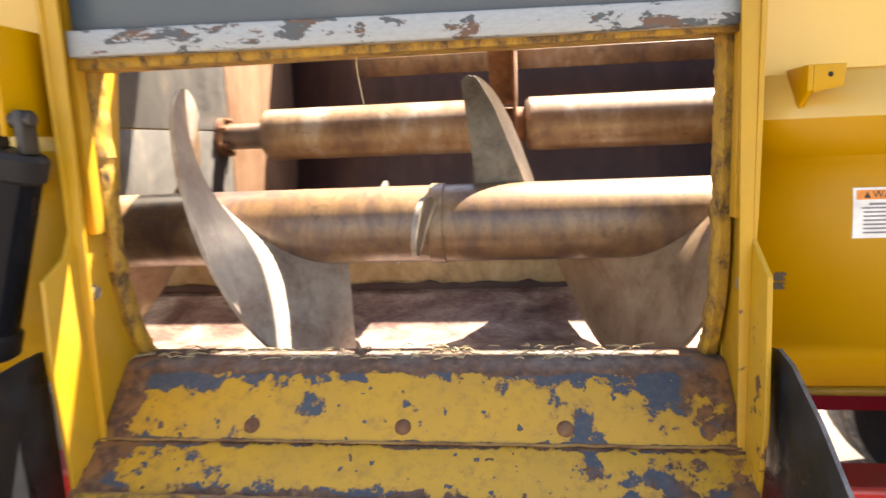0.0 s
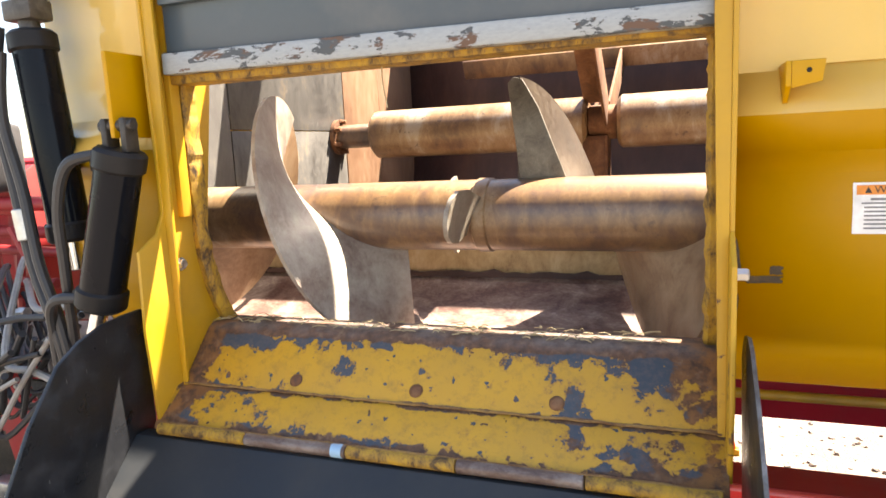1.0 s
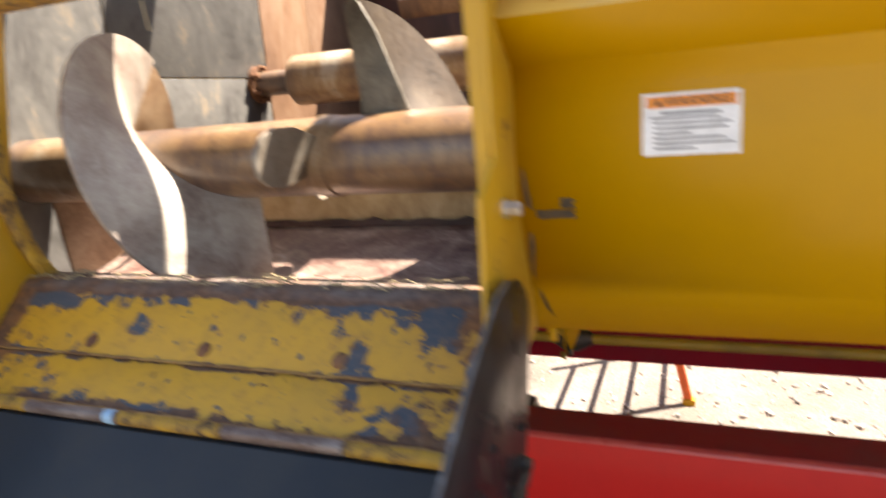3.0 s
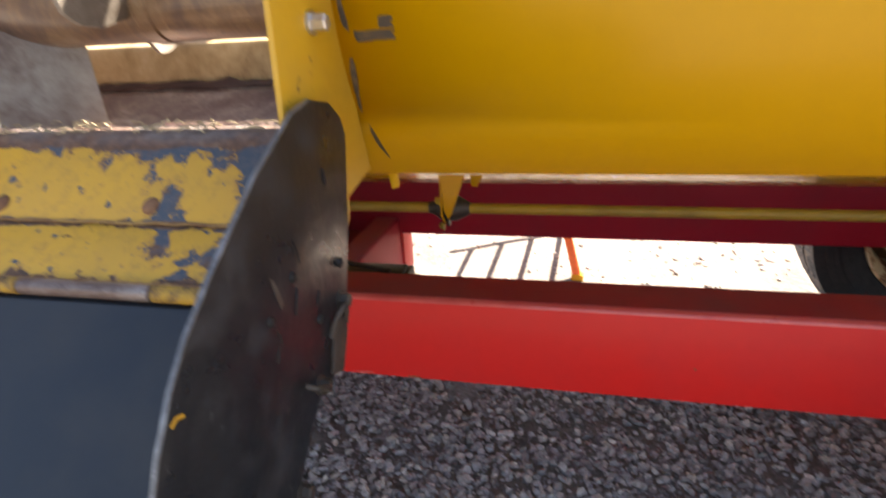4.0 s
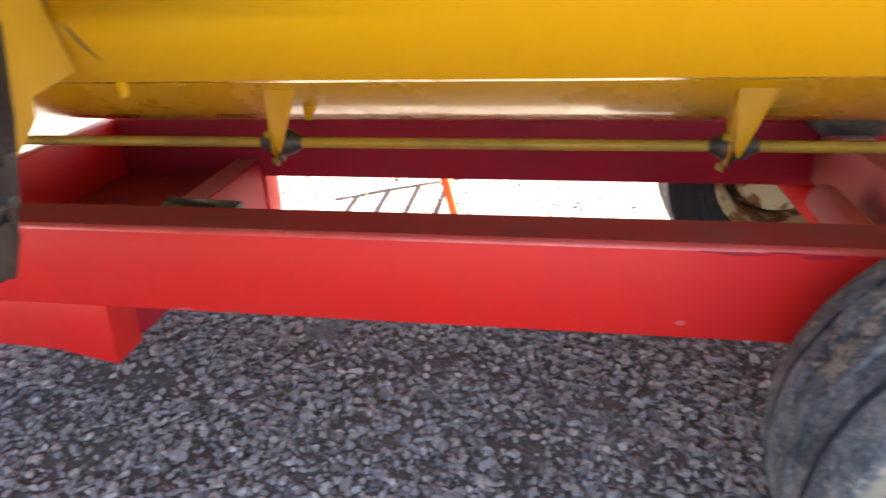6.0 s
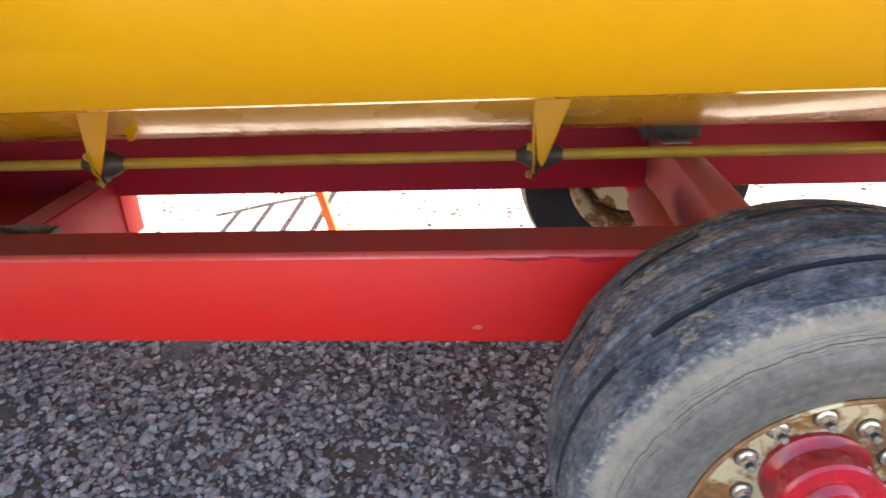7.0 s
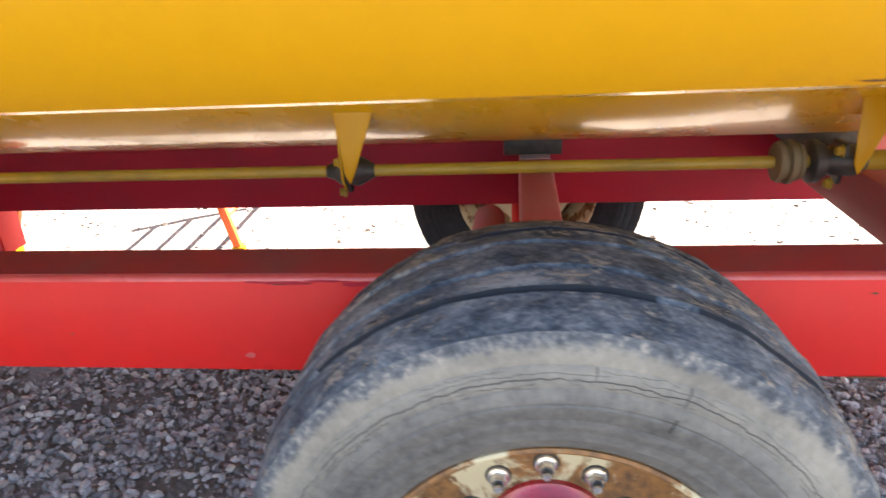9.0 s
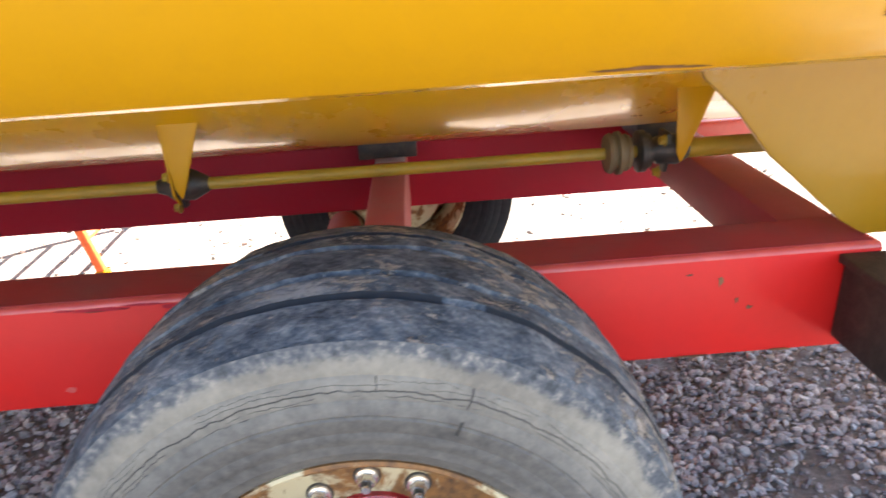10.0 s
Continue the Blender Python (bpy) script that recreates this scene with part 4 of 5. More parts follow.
PHASE = 0.0
left_x = lambda t: -0.36 + 0.72 * (t - 90) / 360
right_x = lambda t: 0.434 - 0.66 * (t - 200) / 360
part("flight", turned(helix(-33, 184, left_x, trim=lambda u: FR - max(0, u - 0.93) * 0.35), 0), STAINED, auger, "pale worn steel flight with purple-brown stains")
part("flight_end", turned(helix(-33, -175, lambda t: left_x(t) - 0.006, r1=FR - 0.010), 0), BROWN_FLIGHT, auger, "tan rusty flight towards the tub's end")
part("flight", turned(helix(357, 245, right_x), 0), SHADED_FLIGHT, auger, "rust-stained steel flight in a shade-dark tone")
part("flight", turned(helix(245, -2050, right_x), 0), BROWN_FLIGHT, auger, "tan rusty steel flight")
part("kicker_plate", radial_plate(358, [(0.122, 0.322), (0.136, 0.336), (0.158, 0.330), (0.196, 0.262), (0.262, 0.088), (0.150, 0.085), (0.136, 0.20)]), KICKER, auger, "grey worn kicker plate on the tube")
part("kicker_plate", radial_plate(250, [(0.345, 0.322), (0.385, 0.318), (0.478, 0.088), (0.36, 0.085)]), SHADED_FLIGHT, auger, "dark crusted kicker plate on the tube")
part("paddle", turned(helix(8, -52, lambda t: -0.13 + 0.06 * (8 - t) / 60, trim=lambda u: 0.33 - 0.16 * u ** 1.5)), FLIGHT, auger, "pointed steel paddle")
part("paddle", turned(helix(112, 58, lambda t: 0.045 - 0.02 * (t - 85) / 30, trim=lambda u: 0.10 + 0.175 * (1 - abs(2 * u - 1) ** 2.2)), 0), FLIGHT, auger, "leaf-shaped steel paddle")
part("welded_sleeve", turned(rod((0.035, PY, PZ), (0.085, PY, PZ), PR + 0.004, 40), 0), PIPE, auger)

def tangle(name, at, size, count, r, mat, label, category, seed):
    rng = random.Random(seed)
    strands = []
    for k in range(count):
        a = rng.uniform(0, 6.28)
        pts = []
        for q in range(6):
            a += rng.uniform(0.6, 1.6)
            pts.append(Vector(at) + Vector((math.cos(a) * size, rng.uniform(-0.5, 0.5) * size, abs(math.sin(a)) * size * rng.uniform(0.4, 1.1))))
        strands.append(tube(pts, r, 4, 4))
    solo(name, turned(merge(*strands)), mat, label, category, "stuff")


tangle("baler_twine", (-0.635, 1.55, 1.625), 0.028, 7, 0.0016, TWINE, "orange baler twine caught round the auger tube", "twine", 2)
tangle("straw_tuft", (-0.235, 1.56, 1.626), 0.055, 22, 0.0008, STRAW, "dry straw caught on the auger tube", "straw", 7)
tangle("straw_tuft", (-0.10, 1.55, 1.626), 0.04, 14, 0.0008, STRAW, "dry straw caught below a paddle", "straw", 9)

# ---- reel ----
reel = thing("reel", (0.5, RY, RZ), "rusty steel reel with bars on plate arms inside the tub", "mixing reel")
part("reel_shaft", rod((-0.83, RY, RZ), (0.155, RY, RZ), 0.108, 40), PIPE, reel, "rusty thick reel tube")
part("reel_shaft", rod((0.275, RY, RZ), (X1 - 0.02, RY, RZ), 0.108, 40), PIPE, reel, "rusty thick reel tube")
part("reel_core", rod((0.15, RY, RZ), (0.28, RY, RZ), 0.07, 24), RUST, reel)
part("stub_shaft", rod((X0 + 0.01, RY, RZ), (-0.83, RY, RZ), 0.055, 24), PIPE, reel, "rusty stub shaft")
part("bearing_flange", lathe([(0, 0.082), (0.02, 0.082), (0.022, 0.06)], (X0 + 0.006, RY, RZ), (1, 0, 0), 32), RUST, reel, "rusty bearing flange")
for k in range(6):
    a = radians(30 + 60 * k)
    part("flange_bolt", bolt((X0 + 0.026, RY + 0.07 * math.cos(a), RZ + 0.07 * math.sin(a)), (1, 0, 0), 0.011, 0.03), RUST, reel)


def reel_arm(x, ang):
    m = Matrix.Translation((x, RY, RZ)) @ Matrix.Rotation(ang, 4, "X")
    return merge(box(-0.006, 0.006, -0.065, 0.065, 0.06, 0.80, 0.003, m), box(-0.095, -0.006, 0.055, 0.065, 0.06, 0.80, 0.003, m))


for a in (295, 55, 175):
    for x in (0.232, 2.2):
        part("reel_arm", reel_arm(x, radians(a)), RUST, reel)
    m = Matrix.Translation((0, RY, RZ)) @ Matrix.Rotation(radians(a), 4, "X")
    part("reel_bar", box(-0.60, 3.9, -0.07, 0.03, 0.74, 0.76, 0.003, m), PIPE, reel, "rusty reel bar")
# Added bar, out of view, set to cast the shadow band on the end wall.
part("shade_bar", box(X0 - 0.02, -0.31, 2.38, 2.58, TOP, TOP + 0.06), YELLOW, tub, "added unseen yellow bar that shadows the tub's end wall")

# added unseen deck shading the near side; its slot and notch admit sun
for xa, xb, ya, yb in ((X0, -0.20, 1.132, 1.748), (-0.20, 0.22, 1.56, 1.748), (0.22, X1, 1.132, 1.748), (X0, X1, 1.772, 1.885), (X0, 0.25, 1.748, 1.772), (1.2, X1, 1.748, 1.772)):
    part("shade_deck", box(xa, xb, ya, yb, 2.70, 2.71, 0), DARK_WALL, tub, "added unseen rusty plate that shades the trough")
for x in (X0 + 0.1, 1.4, 3.0, X1 - 0.1):
    part("shade_deck_strap", box(x, x + 0.04, 1.70, 1.82, 2.711, 2.719, 0), DARK_WALL, tub)

# Unseen cover added to keep sky light out of the tub's rear.
part("shade_cover", box(1.65, X1, 1.90, RY + RR - 0.01, 2.72, 2.735, 0), DARK_WALL, tub, "added unseen rusty cover that darkens the tub's rear")

# ---- trailer frame ----
frame_thing = thing("trailer_frame", (1.2, 2.43, 0.0), "red painted steel trailer frame on truck wheels", "trailer frame")


def hollow_rail(y0, y1, x0, x1, z0=0.498, z1=0.752):
    return box(x0, x1, y0, y1, z0, z1, 0.012)


near = part("rail", hollow_rail(1.792, 1.955, -1.6, 3.40), RED, frame_thing, "glossy red box-section side rail")
far = part("rail", hollow_rail(2.915, 3.075, -0.66, 3.41), FAR_RED, frame_thing, "red box-section side rail in a shade-darkened paint")
part("rail_edge", plate([(1.7920, 0.7385), (1.7925, 0.7435), (1.7955, 0.7485), (1.8005, 0.7518), (1.8060, 0.7525), (1.8060, 0.7500), (1.7980, 0.7470), (1.7945, 0.7385)], "x", -1.59, 3.39, 0), RED_WORN, near, "pale rubbed edge")
part("rail_top_dust", plate([(-1.6, 1.806), (3.38, 1.806), (3.38, 1.941), (-1.6, 1.941)], "z", 0.7525, 0.7545, 0), RED_DUST, near, "film of brown dust")
# Dark body and pink top film paint this member's shaded and lit faces.
front_cross = part("crossmember", box(-0.07, 0.045, 1.928, 2.94, 0.32, 0.575, 0.01), FAR_RED, frame_thing, "red crossmember with shade-dark sides and a lit pink top")
part("lit_top_film", box(-0.06, 0.035, 1.957, 2.913, 0.5755, 0.578, 0), PINK_DUST, front_cross, "pink lit tone on the upper face")
part("foot_plate", plate([(-0.66, 0.50), (0.055, 0.50), (0.05, 0.295), (-0.16, 0.335), (-0.66, 0.36)], "y", 2.92, 3.05), RED, frame_thing, "red box bracket under the rail")
part("crossmember", box(3.25, 3.392, 1.953, 2.917, 0.60, 0.751, 0.01), PINK_DARK, frame_thing, "dusty red rear crossmember")
part("rear_tie", box(3.385, 3.9, 2.95, 3.03, 0.655, 0.735, 0.006), RED_WORN, frame_thing, "pale red rear tie bar")
part("axle_crossmember", box(2.262, 2.372, 1.953, 2.917, 0.52, 0.742, 0.014), PINK_DUST, frame_thing, "red tube crossmember over the axle")
part("worn_cap", box(2.266, 2.368, 2.70, 2.915, 0.741, 0.7445, 0.001), RUBBED, frame_thing, "pale rubbed end of the crossmember")
part("spring_tube", rod((2.165, 1.956, 0.60), (2.165, 2.52, 0.60), 0.05, 20), PINK_DUST, frame_thing, "pinkish dusty red tube")
part("axle", rod((2.30, 1.35, 0.434), (2.30, 3.5, 0.434), 0.065, 28), RED, frame_thing, "red axle tube")
part("foot_plate", plate([(-0.75, 0.50), (0.045, 0.50), (0.03, 0.295), (-0.16, 0.335), (-0.75, 0.36)], "y", 1.80, 1.93), RED, frame_thing, "red box bracket under the rail")
part("floor_plate", box(-0.598, -0.072, 1.957, 2.913, 0.50, 0.512, 0.002), RED_DUST, frame_thing, "dusty red bottom plate")
part("front_plate", box(-0.66, -0.60, 1.953, 2.917, 0.40, 0.752, 0.008), RED, frame_thing)
part("rear_post", merge(box(3.315, 3.58, 1.60, 1.791, 0.53, 0.715, 0.006), box(3.30, 3.60, 1.585, 1.791, 0.715, 0.735, 0.004)), BROWN_SCUFF, frame_thing, "dark brown rear hanger box")
for x in (2.30, 3.26):
    part("tub_saddle", merge(box(x - 0.09, x + 0.11, 2.75, 3.0, 0.742, 0.80, 0.004), box(x - 0.05, x + 0.06, 2.76, 2.99, 0.80, 0.84, 0.004)), GREASE, frame_thing, "dark tub saddle")


def build_wheel(cx, cy, cz, s):
    """s: -1 where the outer face looks to the near side."""
    wheel = part("wheel", lathe([(-0.10 * s, 0.20), (-0.06 * s, 0.205), (0.03 * s, 0.2)], (cx, cy, cz), (0, 1, 0), 40), RIM, frame_thing, "truck wheel with a rust-spotted cream rim")
    f = lambda d: s * d
    # outward distance d from the middle plane, radius
    half = [(0.0, 0.531), (0.040, 0.530), (0.045, 0.5215), (0.053, 0.5205), (0.0570, 0.5295), (0.100, 0.5265), (0.106, 0.5165), (0.1145, 0.515), (0.1180, 0.5245), (0.150, 0.5195), (0.161, 0.5175), (0.186, 0.510), (0.195, 0.500)]
    tread = [(d, r) for d, r in reversed(half)] + [(-d, r) for d, r in half[1:]]
    side = [(0.195, 0.5005), (0.200, 0.485), (0.207, 0.462), (0.2065, 0.457), (0.211, 0.452), (0.216, 0.43), (0.2155, 0.425), (0.219, 0.42), (0.2205, 0.404), (0.2180, 0.401), (0.2200, 0.397), (0.2165, 0.376), (0.2140, 0.372), (0.2145, 0.368), (0.2110, 0.352), (0.2085, 0.349), (0.2080, 0.345), (0.2045, 0.330), (0.2010, 0.327), (0.1980, 0.316), (0.1900, 0.305), (0.1800, 0.300)]
    wear = lambda d, r: (f(d), r)
    dense = []
    for (d0, r0), (d1, r1) in zip(tread, tread[1:]):
        m = max(1, int(abs(d1 - d0) / 0.008))
        dense += [(d0 + (d1 - d0) * q / m, r0 + (r1 - r0) * q / m) for q in range(m)]
    dense.append(tread[-1])
    bm = lathe([wear(*p) for p in dense], (cx, cy, cz), (0, 1, 0), 260, False)
    for q in bm.faces:
        c = q.calc_center_median()
        d = abs(c.y - cy)
        if math.hypot(c.x - cx, c.z - cz) < 0.5235 and d < 0.1185 and noise.noise(Vector((c.x * 7, d * 20, c.z * 7))) > -0.32:
            q.material_index = 1
    for v in bm.verts:
        out = Vector((v.co.x - cx, 0, v.co.z - cz)).normalized()
        shift = -0.007 + noise.noise(v.co * 22) * 0.0022 + max(0, noise.noise(v.co * 13 + Vector((3, 1, 0)))) * 0.005 + noise.noise(v.co * 60) * 0.0016
        if abs(v.co.y - cy) < 0.19:
            v.co += out * shift
            v.co.y += noise.noise(v.co * 9) * 0.004
    part("tread", bm, TREAD, wheel, "blue-black worn tread with dried mud").data.materials.append(GROOVE)
    part("sidewall", lathe([wear(*p) for p in side], (cx, cy, cz), (0, 1, 0), 120, False), SIDEWALL, wheel, "cracked dusty grey sidewall")
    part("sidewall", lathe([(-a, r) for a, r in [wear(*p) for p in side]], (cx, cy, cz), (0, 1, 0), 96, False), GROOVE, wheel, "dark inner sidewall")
    rim = [(0.180, 0.303), (0.190, 0.3015), (0.192, 0.296), (0.188, 0.290), (0.170, 0.283), (0.145, 0.270), (0.10, 0.264), (0.065, 0.258), (0.050, 0.250), (0.046, 0.24), (0.045, 0.19), (0.045, 0.11), (0.043, 0.06)]
    part("rim", lathe([wear(*p) for p in rim], (cx, cy, cz), (0, 1, 0), 96, False), RIM, wheel, "cream rim blotched with rust")
    part("rim", lathe([(-a, r) for a, r in [wear(*p) for p in rim[:6]]] + [(f(-0.05), 0.25), (f(0.0), 0.24)], (cx, cy, cz), (0, 1, 0), 64, False), RIM, wheel, "cream inner rim")
    hub = [(0.040, 0.108), (0.056, 0.108), (0.060, 0.100), (0.072, 0.090), (0.098, 0.088), (0.104, 0.099), (0.124, 0.099), (0.130, 0.093), (0.131, 0.062), (0.136, 0.060), (0.148, 0.048), (0.150, 0.0)]
    part("hub", lathe([wear(*p) for p in hub], (cx, cy, cz), (0, 1, 0), 48), HUB, wheel, "glossy red hub smeared with grease")
    for k in range(10):
        a = radians(90 + 36 * k + 2)
        c = Vector((cx + 0.1429 * math.cos(a), cy + f(0.044), cz + 0.1429 * math.sin(a)))
        out = Vector((0, s, 0))
        nut = part("lug_nut", merge(lathe([(0.004, 0.0205), (0.008, 0.0195), (0.0095, 0.0155)], c, out, 20), lathe([(0.009, 0.0152), (0.021, 0.0150), (0.024, 0.0125)], c, out, 6)), NUT, wheel, "bright flanged wheel nut")
        part("stud", lathe([(0.018, 0.0095), (0.033, 0.0095), (0.034, 0.008)], c, out, 12), GREASE, nut, "dark threaded stud")
        part("stud_end", lathe([(0.0335, 0.0085), (0.0365, 0.0075)], c, out, 12), NUT, nut, "bright stud end")
        part("nut_seat", lathe([(0, 0.0245), (0.003, 0.023), (0.005, 0.013)], c, out, 20), GREASE, nut, "dark rusty nut seat")
    return wheel


build_wheel(2.30, 1.462, 0.434, -1)
build_wheel(2.30, 3.42, 0.434, 1)

# ---- drive shaft under the tub ----
SY, SZ = 2.245, 0.855
shaft = thing("drive_shaft", (1.2, SY, SZ), "long dull yellow drive shaft in greasy hanger bearings", "drive shaft")
part("shaft_tube", rod((-1.0, SY, SZ), (3.05, SY, SZ), 0.0165, 20), SHAFT_YELLOW, shaft, "dull yellow shaft tube")
part("coupler_tube", rod((3.06, SY, SZ), (3.9, SY, SZ), 0.026, 20), SHAFT_YELLOW, shaft, "thicker yellow shaft end")
for x in (0.44, 1.775, 3.065):
    part("hanger_bearing", merge(lathe([(-0.06, 0.018), (-0.04, 0.024), (-0.022, 0.038), (0.03, 0.042), (0.05, 0.032), (0.075, 0.018)], (x + 0.012, SY, SZ), (1, 0, 0), 18), plate([(SY - 0.03, SZ + 0.05), (SY + 0.04, SZ + 0.05), (SY + 0.045, SZ), (SY + 0.012, SZ - 0.06), (SY - 0.012, SZ - 0.06), (SY - 0.035, SZ)], "x", x + 0.008, x + 0.018)), GREASE, shaft, "greasy black hanger bearing")
    part("bearing_bolt", bolt((x - 0.001, SY - 0.035, SZ + 0.035), (-1, 0, 0), 0.012, 0.016), SHAFT_YELLOW, shaft, "yellow painted bearing bolt")
    part("bearing_bolt", bolt((x - 0.001, SY - 0.004, SZ - 0.06), (-1, 0, 0), 0.012, 0.016), SHAFT_YELLOW, shaft, "yellow painted bearing bolt")
part("coupler", lathe([(0, 0.03), (0.004, 0.05), (0.014, 0.055), (0.018, 0.045), (0.026, 0.045), (0.03, 0.058), (0.04, 0.058), (0.044, 0.046), (0.052, 0.046), (0.056, 0.05), (0.066, 0.045)], (2.915, SY, SZ), (1, 0, 0), 32), COUPLER, shaft, "ringed dull brown flexible coupler")
part("rear_bearing", merge(lathe([(0, 0.05), (0.004, 0.056), (0.02, 0.056), (0.024, 0.046), (0.034, 0.046), (0.036, 0.03)], (3.0, SY, SZ), (1, 0, 0), 28)), GREASE, shaft, "greasy black rear flange bearing")
for x in (0.44, 1.775, 3.08):
    gusset = plate([(x, 1.065), (x + 0.105, 1.065), (x + 0.105, 1.03), (x + 0.04, 0.86), (x + 0.025, 0.83), (x + 0.012, 0.86)], "y", 2.196, 2.202)
    if x < 3:
        gusset = merge(gusset, plate([(2.2, 1.06), (2.29, 1.06), (2.26, 0.84), (2.235, 0.80), (2.2, 0.84)], "x", x, x + 0.006), plate([(x + 0.072, 1.04), (x + 0.130, 1.02), (x + 0.122, 0.95), (x + 0.10, 0.91), (x + 0.08, 0.91)] if x < 1 else [(x + 0.085, 1.04), (x + 0.12, 1.03), (x + 0.11, 1.0), (x + 0.09, 0.99)], "y", 2.300, 2.306))
    part("hanger_plate", gusset, YELLOW, tub, "yellow shaft hanger plate")

# ---- discharge chute ----
chute = thing("discharge_chute", (0.03, 0.75, 0.9), "black steel hinged discharge chute with tall curved side plates", "chute")
RIGHT = [(0.961, 1.398), (1.01, 1.405), (1.06, 1.394), (1.09, 1.37), (1.101, 1.344), (1.075, 1.231), (1.041, 1.133), (0.98, 1.05), (0.942, 1.06), (0.889, 1.02), (0.845, 0.975), (0.758, 0.881), (0.62, 0.74), (0.46, 0.75), (0.50, 0.90), (0.60, 1.08), (0.65, 1.176), (0.682, 1.22), (0.714, 1.252), (0.766, 1.29), (0.864, 1.352)]
LEFT = [(1.008, 1.404), (0.96, 1.402), (0.908, 1.397), (0.85, 1.378), (0.799, 1.347), (0.729, 1.257), (0.672, 1.158), (0.60, 1.03), (0.50, 0.87), (0.46, 0.75), (0.62, 0.72), (0.845, 0.95), (0.95, 1.09), (1.012, 1.12), (1.012, 1.3)]
right_side = part("side_plate", plate(RIGHT, "x", 0.621, 0.627), PLATE_BLACK, chute, "scuffed black side plate with a bright worn edge")
part("side_plate", plate(LEFT, "x", -0.556, -0.546), PLATE_BLACK, chute, "black side plate")
part("chute_floor", plate([(0.99, 1.146), (0.953, 1.147), (0.60, 0.80), (0.46, 0.68), (0.464, 0.676), (0.606, 0.795), (0.957, 1.142), (0.99, 1.141)], "x", -0.546, 0.621), CHUTE_FLOOR, chute, "worn blue-black chute floor")
for y, z in ((0.848, 0.969), (1.018, 1.141), (0.93, 1.065)):
    part("plate_bolt", bolt((0.627, y, z), (1, 0, 0), 0.010, 0.014), GREASE, right_side)
def worn_strip(points, x0, x1):
    """A narrow bare strip along the edge of a side plate."""
    bm = bmesh.new()
    rows = []
    for (y, z), (v, w) in zip(points, points[1:] + [points[-1]]):
        d = Vector((v - y, w - z)) if (v, w) != (y, z) else Vector((y - points[-2][0], z - points[-2][1]))
        d.normalize()
        o = Vector((-d.y, d.x)) * 0.0012
        i = Vector((-d.y, d.x)) * -0.003
        rows.append([bm.verts.new(c) for c in ((x0, y + o.x, z + o.y), (x1, y + o.x, z + o.y), (x1, y + i.x, z + i.y), (x0, y + i.x, z + i.y))])
    for a, b in zip(rows, rows[1:]):
        for k in range(4):
            bm.faces.new((a[k], a[(k + 1) % 4], b[(k + 1) % 4], b[k]))
    bm.faces.new(rows[0])
    bm.faces.new(rows[-1][::-1])
    return bm


part("worn_edge", worn_strip(RIGHT[14:] + RIGHT[:2], 0.6212, 0.6268), EDGE_STEEL, right_side, "edge rubbed to bare steel")
part("yellow_mark", plate([(0.672, 1.192), (0.680, 1.195), (0.690, 1.192), (0.689, 1.196), (0.680, 1.199), (0.671, 1.196)], "x", 0.6265, 0.6278, 0), YELLOW_DULL, right_side, "smear of yellow paint")
part("stop_lug", plate([(0.958, 1.062), (0.992, 1.048), (1.020, 1.095), (1.022, 1.122), (0.985, 1.118)], "x", 0.627, 0.632), BROWN_SCUFF, right_side, "rusty steel stop lug")
part("bent_clip", tube([(0.628, 0.975, 1.108), (0.634, 0.985, 1.13), (0.640, 1.0, 1.142), (0.636, 1.012, 1.128), (0.630, 1.018, 1.108)], 0.0045, 8), BROWN_SCUFF, right_side, "bent steel clip")
part("split_pin", tube([(0.628, 0.893, 1.088), (0.640, 0.90, 1.082), (0.640, 0.925, 1.068), (0.634, 0.94, 1.06)], 0.004, 8), GREASE, right_side, "dark split pin")
part("paint_smear", plate([(0.858, 1.244), (0.864, 1.240), (0.872, 1.222), (0.876, 1.205), (0.870, 1.203), (0.864, 1.220)], "x", 0.6268, 0.6280, 0), WORN_STEEL, right_side, "tan smear on the black plate")

for y, z, dy, dz in ((0.925, 1.235, -0.008, 0.03), (0.90, 1.18, 0.012, 0.028), (0.86, 1.165, -0.006, 0.02), (0.955, 1.165, 0.008, 0.016), (1.02, 1.30, -0.004, 0.022), (0.845, 1.15, 0.01, 0.014)):
    part("weld_ridge", tube([(0.6270, y, z), (0.6276, y + dy * 0.3, z + dz * 0.5), (0.6270, y + dy, z + dz)], 0.0017, 6, 4), BLACK, right_side, "short raised weld ridge")
for k, (y, z) in enumerate(((0.905, 1.225), (0.955, 1.145), (0.845, 1.20), (1.03, 1.19))):
    part("weld_blob", lathe([(0, 0.007), (0.003, 0.006), (0.005, 0.002)], (0.627, y, z), (1, 0, 0), 10), BLACK, right_side)

# ---- hydraulic cylinders ----
def cylinder(name, top, bottom, r, rod_end, label):
    top, bottom, rod_end = Vector(top), Vector(bottom), Vector(rod_end)
    cyl = thing(name, bottom, label, "hydraulic cylinder")
    way = (bottom - top).normalized()
    part("barrel", rod(top, bottom, r, 32), GLOSS_BLACK, cyl, "black barrel")
    for p in (top, bottom):
        part("end_cap", merge(rod(p - way * 0.024, p + way * 0.024, r * 1.13, 28), box(p.x - r * 1.35, p.x - r * 0.7, p.y - 0.02, p.y + 0.02, p.z - 0.02, p.z + 0.02, 0.005)), BLACK, cyl, "dull black end cap with a hose port")
    part("piston_rod", rod(bottom, rod_end, r * 0.4, 20), CHROME, cyl, "bright chromed rod")
    return cyl


